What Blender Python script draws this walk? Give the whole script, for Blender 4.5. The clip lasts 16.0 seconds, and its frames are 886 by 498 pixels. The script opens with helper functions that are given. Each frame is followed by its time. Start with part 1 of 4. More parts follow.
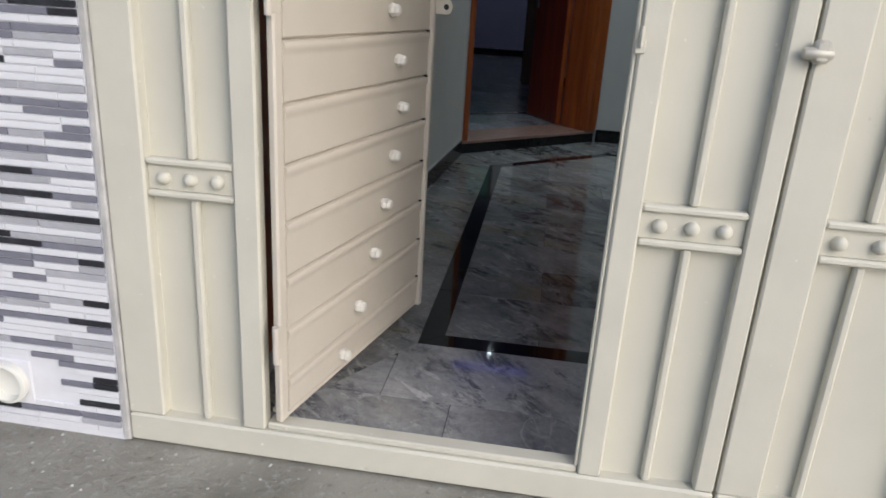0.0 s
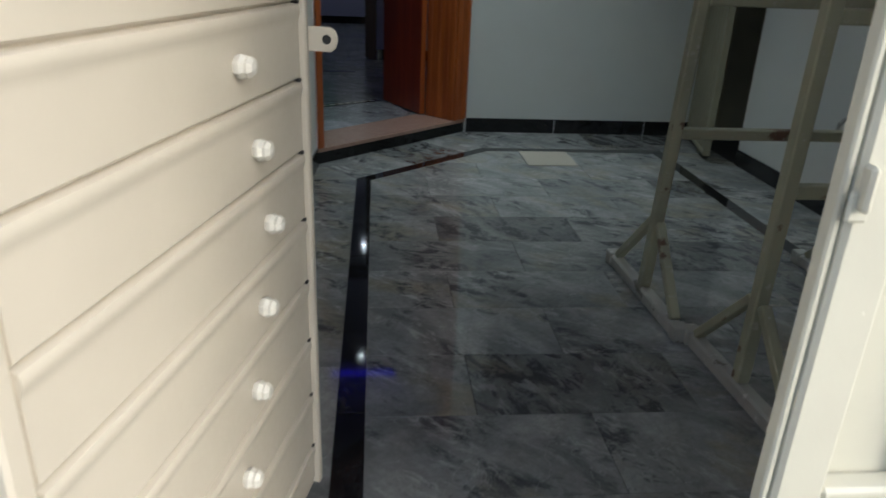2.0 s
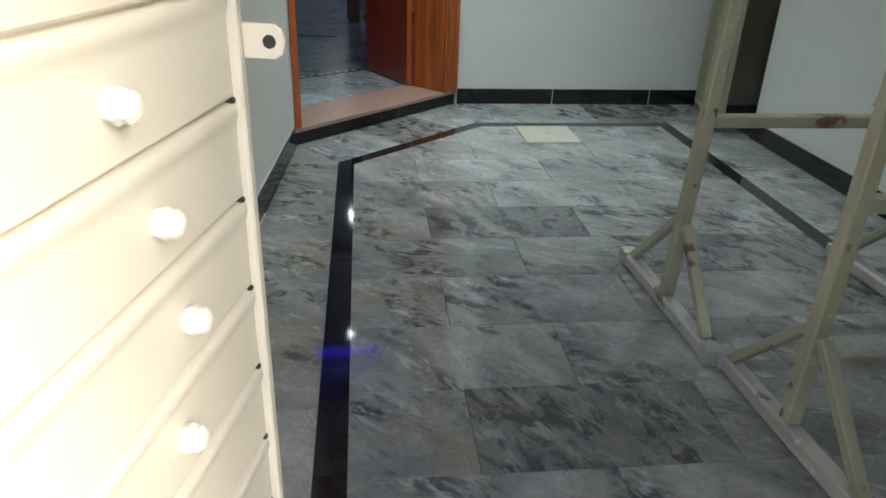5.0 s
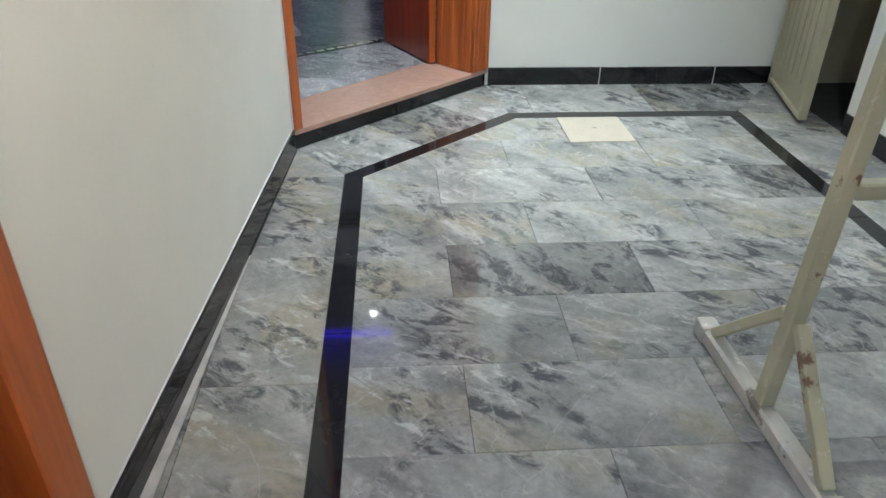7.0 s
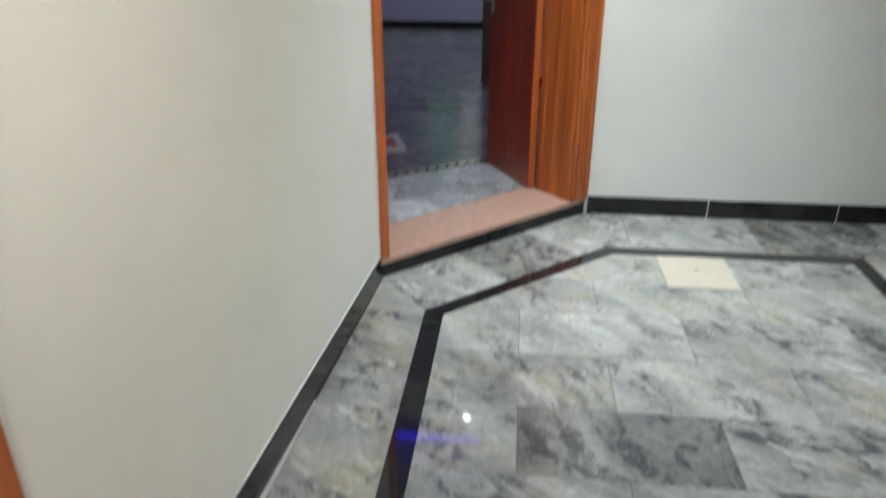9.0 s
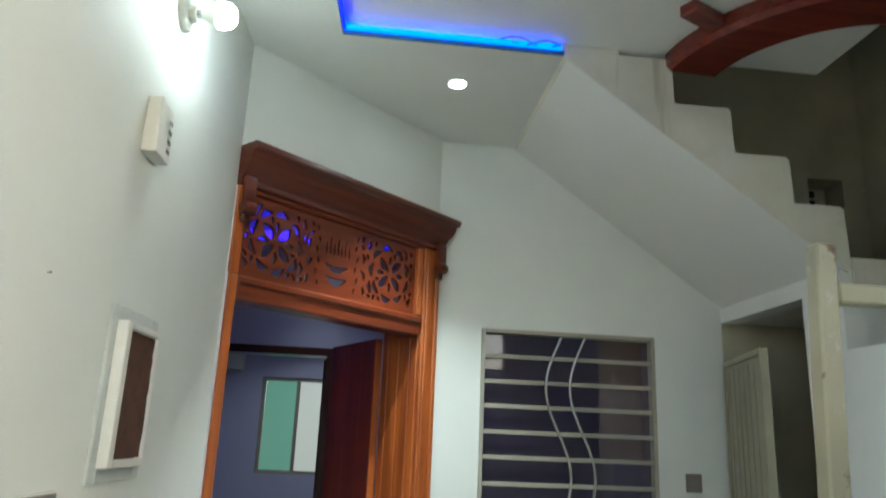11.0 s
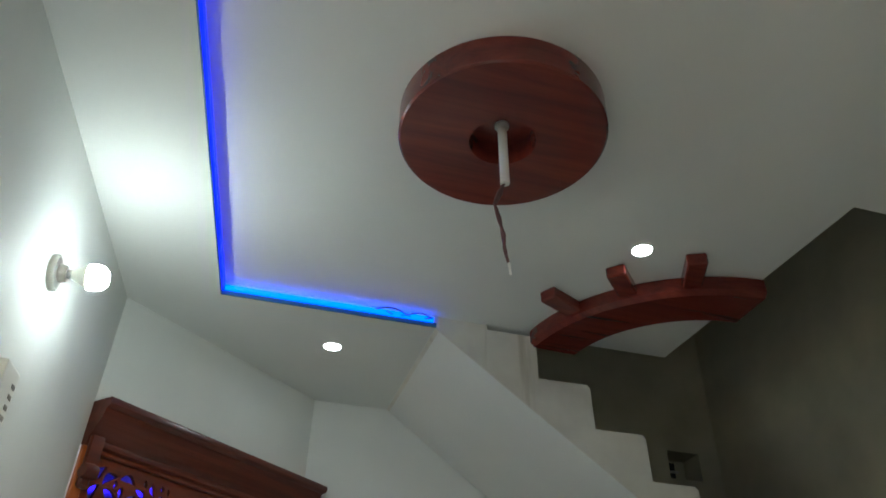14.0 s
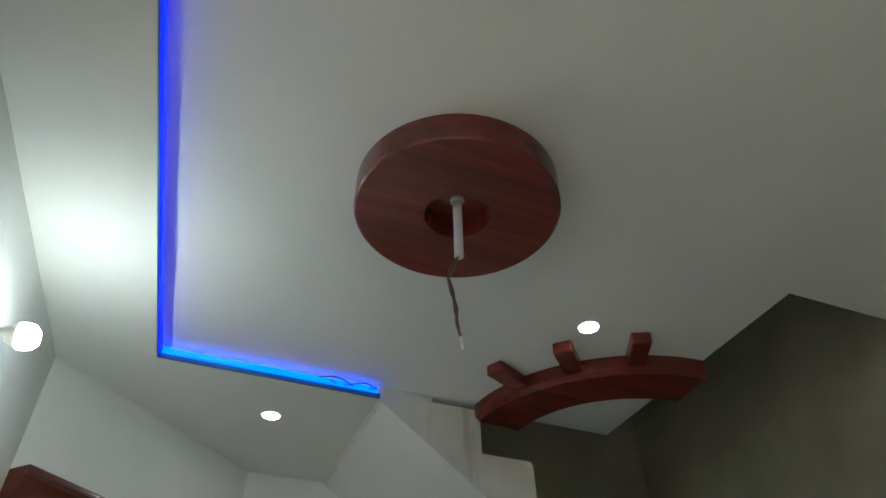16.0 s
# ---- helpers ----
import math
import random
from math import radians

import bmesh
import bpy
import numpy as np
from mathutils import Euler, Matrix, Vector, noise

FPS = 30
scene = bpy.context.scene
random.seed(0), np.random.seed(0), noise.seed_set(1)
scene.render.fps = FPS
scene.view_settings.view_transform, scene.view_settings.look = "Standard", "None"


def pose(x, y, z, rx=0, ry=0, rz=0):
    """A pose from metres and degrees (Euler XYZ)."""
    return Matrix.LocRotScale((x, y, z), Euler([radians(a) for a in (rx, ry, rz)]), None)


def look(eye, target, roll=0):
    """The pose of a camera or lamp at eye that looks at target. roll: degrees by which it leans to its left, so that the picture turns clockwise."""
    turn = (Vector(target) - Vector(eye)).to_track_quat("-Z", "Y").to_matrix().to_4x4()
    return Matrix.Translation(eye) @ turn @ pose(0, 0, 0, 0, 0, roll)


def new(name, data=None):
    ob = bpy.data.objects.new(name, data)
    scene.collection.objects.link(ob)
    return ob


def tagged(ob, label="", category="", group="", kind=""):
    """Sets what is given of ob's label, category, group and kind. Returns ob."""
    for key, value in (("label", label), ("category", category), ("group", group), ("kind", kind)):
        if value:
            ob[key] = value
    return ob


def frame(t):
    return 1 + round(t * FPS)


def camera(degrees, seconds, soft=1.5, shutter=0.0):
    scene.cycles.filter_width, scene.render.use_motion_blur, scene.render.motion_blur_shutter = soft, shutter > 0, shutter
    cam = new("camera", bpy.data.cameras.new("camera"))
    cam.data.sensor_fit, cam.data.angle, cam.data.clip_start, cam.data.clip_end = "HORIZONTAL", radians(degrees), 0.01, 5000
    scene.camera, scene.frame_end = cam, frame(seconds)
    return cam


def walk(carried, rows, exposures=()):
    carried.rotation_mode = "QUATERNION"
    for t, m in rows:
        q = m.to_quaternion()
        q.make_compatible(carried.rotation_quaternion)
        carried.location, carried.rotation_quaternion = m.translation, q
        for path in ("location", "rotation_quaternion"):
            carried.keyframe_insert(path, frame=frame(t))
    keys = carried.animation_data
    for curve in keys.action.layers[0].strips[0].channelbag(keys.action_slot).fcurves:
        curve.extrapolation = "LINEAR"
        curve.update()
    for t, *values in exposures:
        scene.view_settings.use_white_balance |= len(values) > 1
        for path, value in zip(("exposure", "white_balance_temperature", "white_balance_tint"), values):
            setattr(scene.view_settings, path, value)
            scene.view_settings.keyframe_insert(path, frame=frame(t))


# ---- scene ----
cam = camera(63.7, 16.0, 1.6, 0.4)
PATH = [
    (0, (0.401, 2.867, 1.01), (0.157, 4.734, 0.335), 3.5),
    (0.5, (0.299, 3.024, 1.024), (0.191, 4.888, 0.308), 4.5),
    (1, (0.273, 3.287, 1.033), (0.213, 5.173, 0.369), 2.0),
    (1.5, (0.248, 3.473, 1.051), (0.193, 5.328, 0.307), 1.1),
    (2, (0.189, 3.675, 1.106), (0.377, 5.514, 0.344), 2.4),
    (2.5, (0.147, 3.75, 1.134), (0.435, 5.578, 0.375), 3.8),
    (3, (0.146, 3.783, 1.131), (0.452, 5.614, 0.385), 3.9),
    (3.5, (0.155, 3.792, 1.122), (0.467, 5.604, 0.335), 3.7),
    (4, (0.187, 3.83, 1.116), (0.416, 5.647, 0.31), 3.1),
    (4.2, (0.197, 3.854, 1.113), (0.408, 5.669, 0.299), 2.9),
    (6.3, (0.227, 4.521, 1.131), (0.458, 6.24, 0.135), 0.4),
    (6.5, (0.253, 4.592, 1.148), (0.424, 6.308, 0.135), 0.6),
    (7, (0.294, 4.698, 1.196), (0.42, 6.414, 0.177), 0.9),
    (7.5, (0.342, 4.828, 1.198), (0.512, 6.478, 0.08), 3.4),
    (8, (0.365, 4.925, 1.23), (0.465, 6.675, 0.264), 4.1),
    (8.5, (0.38, 4.892, 1.247), (0.213, 6.611, 0.24), 4.0),
    (9, (0.418, 4.891, 1.361), (0.224, 6.704, 0.54), 0.0),
    (9.4, (0.344, 4.889, 1.478), (0.301, 6.857, 1.122), -0.5),
    (9.5, (0.38, 4.873, 1.493), (0.363, 6.859, 1.258), 0.4),
    (9.6, (0.4, 4.838, 1.507), (0.369, 6.833, 1.368), 0.4),
    (10, (0.412, 4.801, 1.553), (0.34, 6.799, 1.603), 0.7),
    (10.2, (0.41, 4.795, 1.576), (0.416, 6.789, 1.725), 0.7),
    (12.3, (0.445, 4.663, 1.688), (0.721, 6.447, 2.549), 2.1),
    (12.5, (0.449, 4.658, 1.695), (0.744, 6.424, 2.586), 1.8),
    (13, (0.468, 4.67, 1.696), (0.808, 6.37, 2.693), 1.9),
    (13.5, (0.446, 4.67, 1.716), (0.848, 6.297, 2.808), 1.4),
    (14, (0.451, 4.671, 1.721), (0.89, 6.261, 2.853), 1.4),
    (14.5, (0.448, 4.679, 1.701), (0.853, 6.211, 2.921), 2.0),
    (15, (0.436, 4.673, 1.705), (0.89, 6.187, 2.93), 1.3),
    (15.5, (0.418, 4.692, 1.724), (0.928, 6.159, 2.984), 0.8),
    (16, (0.421, 4.678, 1.734), (0.974, 6.108, 3.017), 0.3),
]
EXPOSURES = [(0.0, 0.04, 5750, 10), (0.6, 0.13, 5700, 11), (1.1, 0.20, 5950, 5), (1.6, 0.26, 5850, 4), (2.5, 0.80, 5800, 3), (4.2, 1.24, 5850, 1), (6.3, 2.50, 6150, 8), (7.2, 2.54, 6200, 9), (8.3, 2.62, 6300, 10), (9.5, 2.40, 6300, 6), (10.2, 2.40, 6150, -1), (12.3, 1.84, 6000, 2), (16.0, 1.74, 6050, 4)]
walk(cam, [(t, look(eye, target, roll)) for t, eye, target, roll in PATH], EXPOSURES)

# ---- world, sun and exposure ----
world = bpy.data.worlds.new("sky")
scene.world = world
world.use_nodes = True
wn = world.node_tree
sky = wn.nodes.new("ShaderNodeTexSky")
sky.sky_type, sky.sun_disc = "NISHITA", False
sky.sun_elevation, sky.sun_rotation = radians(31), radians(135)
sky.air_density, sky.dust_density = 1.0, 4.0
wn.links.new(sky.outputs[0], wn.nodes["Background"].inputs[0])
wn.nodes["Background"].inputs[1].default_value = 0.15
sun = new("sun", bpy.data.lights.new("sun", "SUN"))
sun.data.energy, sun.data.angle, sun.data.color = 1.0, radians(60), (1.0, 0.94, 0.88)
sun.matrix_world = look((0, 0, 0), (-0.605, 0.605, -0.52))


def lamp(name, kind, power, size, m, colour, spread=None):
    ob = new(name, bpy.data.lights.new(name, kind))
    ob.data.energy, ob.data.color = power, colour
    if kind == "AREA":
        ob.data.shape, ob.data.size = "DISK", size
        if spread:
            ob.data.spread = radians(spread)
    else:
        ob.data.shadow_soft_size = size
    ob.matrix_world = m
    return ob


COOL = (0.93, 1.0, 0.98)
DOWNLIGHTS = [(0.77, 7.75, 3.243), (1.80, 6.655, 3.30)]
for (x, y, z), power in zip(DOWNLIGHTS, (3.7, 1.1)):
    lamp("downlight_light", "AREA", power, 0.05, pose(x, y, z - 0.022), COOL, 72)
lamp("hall_light", "AREA", 0.24, 0.03, pose(0.04, 10.70, 3.095), (0.9, 0.94, 1.0), 95)
lamp("far_room_light", "AREA", 2.0, 0.03, pose(0.0, 13.95, 3.095), (0.9, 0.94, 1.0), 140)

# ---- materials ----


def material(name, rough=0.5, metal=0.0, spec=0.5):
    m = bpy.data.materials.new(name)
    m.use_nodes = True
    b = m.node_tree.nodes["Principled BSDF"]
    b.inputs["Roughness"].default_value, b.inputs["Metallic"].default_value = rough, metal
    b.inputs["Specular IOR Level"].default_value = spec
    return m, m.node_tree, b


def coords(nt, scale=(1, 1, 1), rot=(0, 0, 0), per_object=False):
    tc = nt.nodes.new("ShaderNodeTexCoord")
    mp = nt.nodes.new("ShaderNodeMapping")
    mp.inputs["Scale"].default_value, mp.inputs["Rotation"].default_value = scale, rot
    src = tc.outputs["Object"]
    if per_object:
        oi = nt.nodes.new("ShaderNodeObjectInfo")
        add = nt.nodes.new("ShaderNodeVectorMath")
        mul = nt.nodes.new("ShaderNodeVectorMath")
        mul.operation, mul.inputs[1].default_value = "MULTIPLY", (37.0, 53.0, 19.0)
        nt.links.new(oi.outputs["Random"], mul.inputs[0])
        nt.links.new(src, add.inputs[0])
        nt.links.new(mul.outputs[0], add.inputs[1])
        src = add.outputs[0]
    nt.links.new(src, mp.inputs[0])
    return mp.outputs[0]


def noise_tex(nt, vec, scale, detail=4, rough=0.55, distort=0.0):
    n = nt.nodes.new("ShaderNodeTexNoise")
    n.inputs["Scale"].default_value, n.inputs["Detail"].default_value = scale, detail
    n.inputs["Roughness"].default_value, n.inputs["Distortion"].default_value = rough, distort
    nt.links.new(vec, n.inputs["Vector"])
    return n.outputs["Fac"]


def ramp(nt, fac, stops):
    r = nt.nodes.new("ShaderNodeValToRGB")
    e = r.color_ramp.elements
    while len(e) < len(stops):
        e.new(0.5)
    for el, (p, c) in zip(e, stops):
        el.position, el.color = p, (*c, 1) if len(c) == 3 else c
    nt.links.new(fac, r.inputs[0])
    return r.outputs[0]


def mix(nt, fac, a, b, mode="MIX"):
    m = nt.nodes.new("ShaderNodeMix")
    m.data_type, m.blend_type = "RGBA", mode
    for sock, v in ((m.inputs[0], fac), (m.inputs[6], a), (m.inputs[7], b)):
        if hasattr(v, "links"):
            nt.links.new(v, sock)
        elif isinstance(v, (int, float)):
            sock.default_value = v
        else:
            sock.default_value = (*v, 1)
    return m.outputs[2]


def bump(nt, b, height, strength, distance=0.002):
    n = nt.nodes.new("ShaderNodeBump")
    n.inputs["Strength"].default_value, n.inputs["Distance"].default_value = strength, distance
    nt.links.new(height, n.inputs["Height"])
    nt.links.new(n.outputs[0], b.inputs["Normal"])


def plain(name, colour, rough=0.5, metal=0.0, vary=0.08, scale=6.0, grain=0.15, spec=0.5, chips=None):
    """A painted or plain surface with two scales of variation."""
    m, nt, b = material(name, rough, metal, spec)
    v = coords(nt)
    big = noise_tex(nt, v, scale, 3)
    fine = noise_tex(nt, v, scale * 22, 3)
    lo = tuple(c * (1 - vary) for c in colour)
    hi = tuple(min(1, c * (1 + vary)) for c in colour)
    col = ramp(nt, big, [(0.3, lo), (0.7, hi)])
    if chips:
        col = mix(nt, ramp(nt, noise_tex(nt, v, 38.0, 4, 0.6), [(0.70, (0, 0, 0)), (0.73, (0.8,) * 3)]), col, chips)
        col = mix(nt, ramp(nt, noise_tex(nt, v, 17.0, 5, 0.7), [(0.70, (0, 0, 0)), (0.76, (0.45,) * 3)]), col, tuple(c * 0.6 for c in colour))
    nt.links.new(col, b.inputs["Base Color"])
    rr = ramp(nt, fine, [(0.3, (max(0.03, rough - 0.07),) * 3), (0.7, (min(1, rough + 0.08),) * 3)])
    nt.links.new(rr, b.inputs["Roughness"])
    bump(nt, b, fine, grain, 0.0015)
    return m


def wood(name, dark, light, rough=0.35, axis=2, knots=0.6, freq=9.0):
    m, nt, b = material(name, rough)
    sc = [freq * 2.2] * 3
    sc[axis] = freq * 0.12
    v = coords(nt, tuple(sc))
    g1 = noise_tex(nt, v, 1.0, 6, 0.65, 1.2)
    sc2 = [freq * 9.0] * 3
    sc2[axis] = freq * 0.35
    g2 = noise_tex(nt, coords(nt, tuple(sc2)), 1.0, 3, 0.6)
    col = ramp(nt, g1, [(0.28, dark), (0.5, tuple((a + c) / 2 for a, c in zip(dark, light))), (0.68, light)])
    col = mix(nt, knots * 0.5, col, ramp(nt, g2, [(0.35, (0.25, 0.2, 0.18)), (0.55, (1, 1, 1))]), "MULTIPLY")
    nt.links.new(col, b.inputs["Base Color"])
    bump(nt, b, g2, 0.12, 0.001)
    b.inputs["Coat Weight"].default_value, b.inputs["Coat Roughness"].default_value = 0.25, 0.2
    return m


def marble(name, dark, mid, light, rough=0.06, brown=0.0, white=0.6, moody=0.86):
    """Polished cloudy marble with slanting flecks; each slab has a cut of its own, and some slabs are dark and mottled."""
    m, nt, b = material(name, rough)
    v = coords(nt, (1, 1, 1), (0, 0, 0), True)
    rand = nt.nodes.new("ShaderNodeObjectInfo").outputs["Random"]

    def slanted(scale):
        ro, st = nt.nodes.new("ShaderNodeVectorRotate"), nt.nodes.new("ShaderNodeMapping")
        tilt = nt.nodes.new("ShaderNodeMath")
        ro.rotation_type, tilt.operation = "Z_AXIS", "MULTIPLY_ADD"
        tilt.inputs[1].default_value, tilt.inputs[2].default_value = 0.7, 0.42
        st.inputs["Scale"].default_value = scale
        nt.links.new(rand, tilt.inputs[0])
        nt.links.new(tilt.outputs[0], ro.inputs["Angle"])
        nt.links.new(v, ro.inputs["Vector"])
        nt.links.new(ro.outputs[0], st.inputs[0])
        return st.outputs[0]

    moodmask = ramp(nt, rand, [(moody, (0, 0, 0)), (moody + 0.02, (1, 1, 1))])
    clouds = noise_tex(nt, slanted((1.0, 1.5, 1.0)), 3.4, 8, 0.64, 0.7)
    col = ramp(nt, clouds, [(0.30, tuple(d * 0.45 + c * 0.55 for d, c in zip(dark, mid))), (0.46, mid), (0.56, tuple(c * 0.6 + d * 0.4 for c, d in zip(mid, light))), (0.70, light)])
    if brown:
        patch = noise_tex(nt, slanted((1.0, 1.4, 1.0)), 2.6, 4, 0.55, 0.5)
        col = mix(nt, ramp(nt, patch, [(0.52, (0, 0, 0)), (0.68, (brown,) * 3)]), col, (0.30, 0.265, 0.185))
    # dark flecks in drifts, everywhere on the mottled slabs
    drift = ramp(nt, noise_tex(nt, slanted((1.0, 1.5, 1.0)), 2.6, 4, 0.55, 0.6), [(0.47, (0.05,) * 3), (0.58, (1, 1, 1))])
    drift = mix(nt, moodmask, drift, (0.9, 0.9, 0.9))
    fleck = ramp(nt, noise_tex(nt, slanted((1.0, 1.7, 1.0)), 8.5, 9, 0.74, 0.5), [(0.49, (0, 0, 0)), (0.575, (0.9,) * 3)])
    col = mix(nt, mix(nt, 1.0, drift, fleck, "MULTIPLY"), col, dark)
    # pale scratches and veins
    pale = ramp(nt, noise_tex(nt, slanted((1.0, 2.7, 1.0)), 7.5, 8, 0.70, 0.6), [(0.545, (0, 0, 0)), (0.61, (white,) * 3)])
    where = ramp(nt, noise_tex(nt, v, 1.9, 3, 0.5, 0.4), [(0.45, (0.05,) * 3), (0.60, (1, 1, 1))])
    col = mix(nt, mix(nt, 1.0, pale, where, "MULTIPLY"), col, tuple(min(1, c * 1.22) for c in light))
    line = ramp(nt, noise_tex(nt, v, 1.7, 5, 0.5, 1.6), [(0.496, (0, 0, 0)), (0.5, (0.4 * white,) * 3), (0.504, (0, 0, 0))])
    col = mix(nt, line, col, tuple(min(1, c * 1.5) for c in light))
    shade = ramp(nt, rand, [(0.0, (0.86,) * 3), (0.5, (1.04,) * 3), (moody, (1.10,) * 3), (moody + 0.02, (0.72,) * 3)])
    col = mix(nt, 1.0, col, shade, "MULTIPLY")
    speck = noise_tex(nt, v, 48.0, 5, 0.75, 0.4)
    col = mix(nt, 0.32, col, ramp(nt, speck, [(0.35, (0.55,) * 3), (0.65, (1.35,) * 3)]), "MULTIPLY")
    nt.links.new(col, b.inputs["Base Color"])
    fine = noise_tex(nt, v, 60.0, 3)
    nt.links.new(ramp(nt, fine, [(0.3, (rough * 0.7,) * 3), (0.75, (rough * 1.6,) * 3)]), b.inputs["Roughness"])
    return m


def glow(name, colour, strength, base=(0.8, 0.8, 0.8)):
    m, nt, b = material(name, 0.4)
    b.inputs["Base Color"].default_value = (*base, 1)
    b.inputs["Emission Color"].default_value, b.inputs["Emission Strength"].default_value = (*colour, 1), strength
    return m


def flaked(name, colour, under, splash, rough=0.55):
    """Old brushed paint with rubbed rusty spots and spilt whitewash."""
    m, nt, b = material(name, rough)
    v = coords(nt, (1, 1, 1), (0, 0, 0), True)
    n1 = noise_tex(nt, v, 7.0, 5, 0.65)
    n2 = noise_tex(nt, v, 26.0, 5, 0.7)
    n3 = noise_tex(nt, v, 3.0, 3)
    col = mix(nt, ramp(nt, n3, [(0.35, (0, 0, 0)), (0.7, (1, 1, 1))]), tuple(c * 0.8 for c in colour), tuple(c * 1.12 for c in colour))
    col = mix(nt, ramp(nt, n1, [(0.615, (0, 0, 0)), (0.65, (0.9, 0.9, 0.9))]), col, under)
    col = mix(nt, ramp(nt, n2, [(0.60, (0, 0, 0)), (0.68, (0.8,) * 3)]), col, splash)
    nt.links.new(col, b.inputs["Base Color"])
    bump(nt, b, n2, 0.4, 0.002)
    return m


WALL = plain("wall_paint", (0.725, 0.74, 0.70), 0.62, vary=0.03, scale=2.5, grain=0.10, spec=0.22)
CEIL = plain("ceiling_paint", (0.72, 0.73, 0.69), 0.7, vary=0.02, scale=2.0, grain=0.05, spec=0.2)
# pale hall paint with the blue strip's violet cast put into its colour
HALL_VIOLET = plain("hall_violet_cast", (0.56, 0.55, 0.73), 0.5, vary=0.03, scale=2.5, grain=0.08)
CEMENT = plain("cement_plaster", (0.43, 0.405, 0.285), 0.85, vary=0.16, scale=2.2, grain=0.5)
STAIR, snt, sb = material("stair_whitewash", 0.8)
sv = coords(snt)
sdrip = noise_tex(snt, coords(snt, (9.0, 9.0, 0.7)), 1.0, 4, 0.6)
sbig, sfine = noise_tex(snt, sv, 4.0, 4), noise_tex(snt, sv, 70.0, 4)
scol = ramp(snt, sbig, [(0.3, (0.58, 0.56, 0.48)), (0.7, (0.70, 0.685, 0.61))])
scol = mix(snt, ramp(snt, sdrip, [(0.60, (0, 0, 0)), (0.72, (0.55,) * 3)]), scol, (0.36, 0.32, 0.24))
snt.links.new(scol, sb.inputs["Base Color"])
bump(snt, sb, sfine, 0.4, 0.002)
LEAF = plain("wicket_enamel", (0.605, 0.552, 0.465), 0.36, vary=0.04, scale=4.0, grain=0.07)
EDGE = plain("edge_cement", (0.46, 0.45, 0.43), 0.9, vary=0.2, scale=14.0, grain=0.8)
GATE = plain("gate_enamel", (0.60, 0.578, 0.488), 0.5, vary=0.05, scale=5.0, grain=0.14, chips=(0.78, 0.75, 0.68))
GATE_SHEET = plain("gate_sheet_enamel", (0.588, 0.570, 0.482), 0.45, vary=0.05, scale=3.0, grain=0.08, chips=(0.74, 0.71, 0.64))
SHEET = plain("store_door_enamel", (0.33, 0.31, 0.215), 0.42, vary=0.08, scale=5.0, grain=0.15)
# near black: painted shade of gaps and holes, also black meter box and nail
SHADE_AND_BLACK = plain("gap_shade_and_black", (0.02, 0.02, 0.02), 0.8, vary=0.2)
TILE = marble("grey_marble", (0.070, 0.074, 0.082), (0.255, 0.259, 0.254), (0.40, 0.40, 0.385), 0.045, 0.6, 0.75)
# paler slab cut, with daylight from the gate partly put into its tone
TILE_PALE_DAYLIT = marble("pale_daylit_marble", (0.12, 0.125, 0.14), (0.37, 0.375, 0.385), (0.54, 0.54, 0.54), 0.045, 0.2, 0.7, 0.75)
HALL_TILE = marble("hall_marble", (0.14, 0.145, 0.16), (0.25, 0.255, 0.275), (0.42, 0.425, 0.44), 0.2)
BLACK = marble("black_marble", (0.007, 0.007, 0.008), (0.012, 0.012, 0.013), (0.03, 0.03, 0.031), 0.05, 0.0, 0.25)
PINK = plain("pink_marble", (0.40, 0.255, 0.20), 0.22, vary=0.10, scale=30.0, grain=0.04)
COVER = plain("cream_marble", (0.50, 0.45, 0.37), 0.3, vary=0.06, scale=10.0, grain=0.06)
GROUT = plain("grout", (0.035, 0.035, 0.034), 0.9, vary=0.2, scale=12.0)
WHITE_GROUT = plain("mosaic_grout", (0.72, 0.72, 0.75), 0.8, vary=0.06, scale=12.0)
ORANGE = wood("orange_varnished_wood", (0.25, 0.052, 0.012), (0.58, 0.155, 0.028), 0.33, 2, 0.4, 5.0)
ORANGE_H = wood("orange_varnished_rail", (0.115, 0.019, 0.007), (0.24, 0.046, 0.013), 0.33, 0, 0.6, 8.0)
LEAFWOOD = wood("dark_door_veneer", (0.20, 0.026, 0.008), (0.40, 0.060, 0.017), 0.35, 2, 0.3, 5.0)
DARKFRAME = wood("dark_brown_stained_wood", (0.035, 0.010, 0.006), (0.085, 0.022, 0.012), 0.4, 2, 0.3, 6.0)
CORNICE = wood("brown_varnished_moulding", (0.065, 0.011, 0.005), (0.15, 0.027, 0.010), 0.32, 0, 0.5, 6.0)
ROSE = wood("red_varnished_wood", (0.088, 0.013, 0.009), (0.20, 0.030, 0.017), 0.22, 0, 0.4, 5.0)
IRON = flaked("trestle_paint", (0.42, 0.41, 0.29), (0.13, 0.06, 0.035), (0.55, 0.54, 0.48))
FOOT = flaked("trestle_foot_paint", (0.46, 0.45, 0.41), (0.16, 0.14, 0.11), (0.74, 0.73, 0.70), 0.7)
STEEL = plain("steel", (0.55, 0.55, 0.54), 0.3, 1.0, vary=0.1, scale=20.0)
GRILLE = plain("grille_enamel", (0.37, 0.34, 0.275), 0.35, vary=0.05, scale=10.0)
PLASTIC = plain("white_plastic", (0.75, 0.74, 0.68), 0.35, vary=0.02, scale=10.0, grain=0.03)
GREYPLATE = plain("grey_switch_plate", (0.26, 0.235, 0.20), 0.35, 0.3, vary=0.06, scale=30.0)
SWITCHKEY = plain("switch_key", (0.36, 0.335, 0.29), 0.35, 0.1, vary=0.05, scale=30.0)
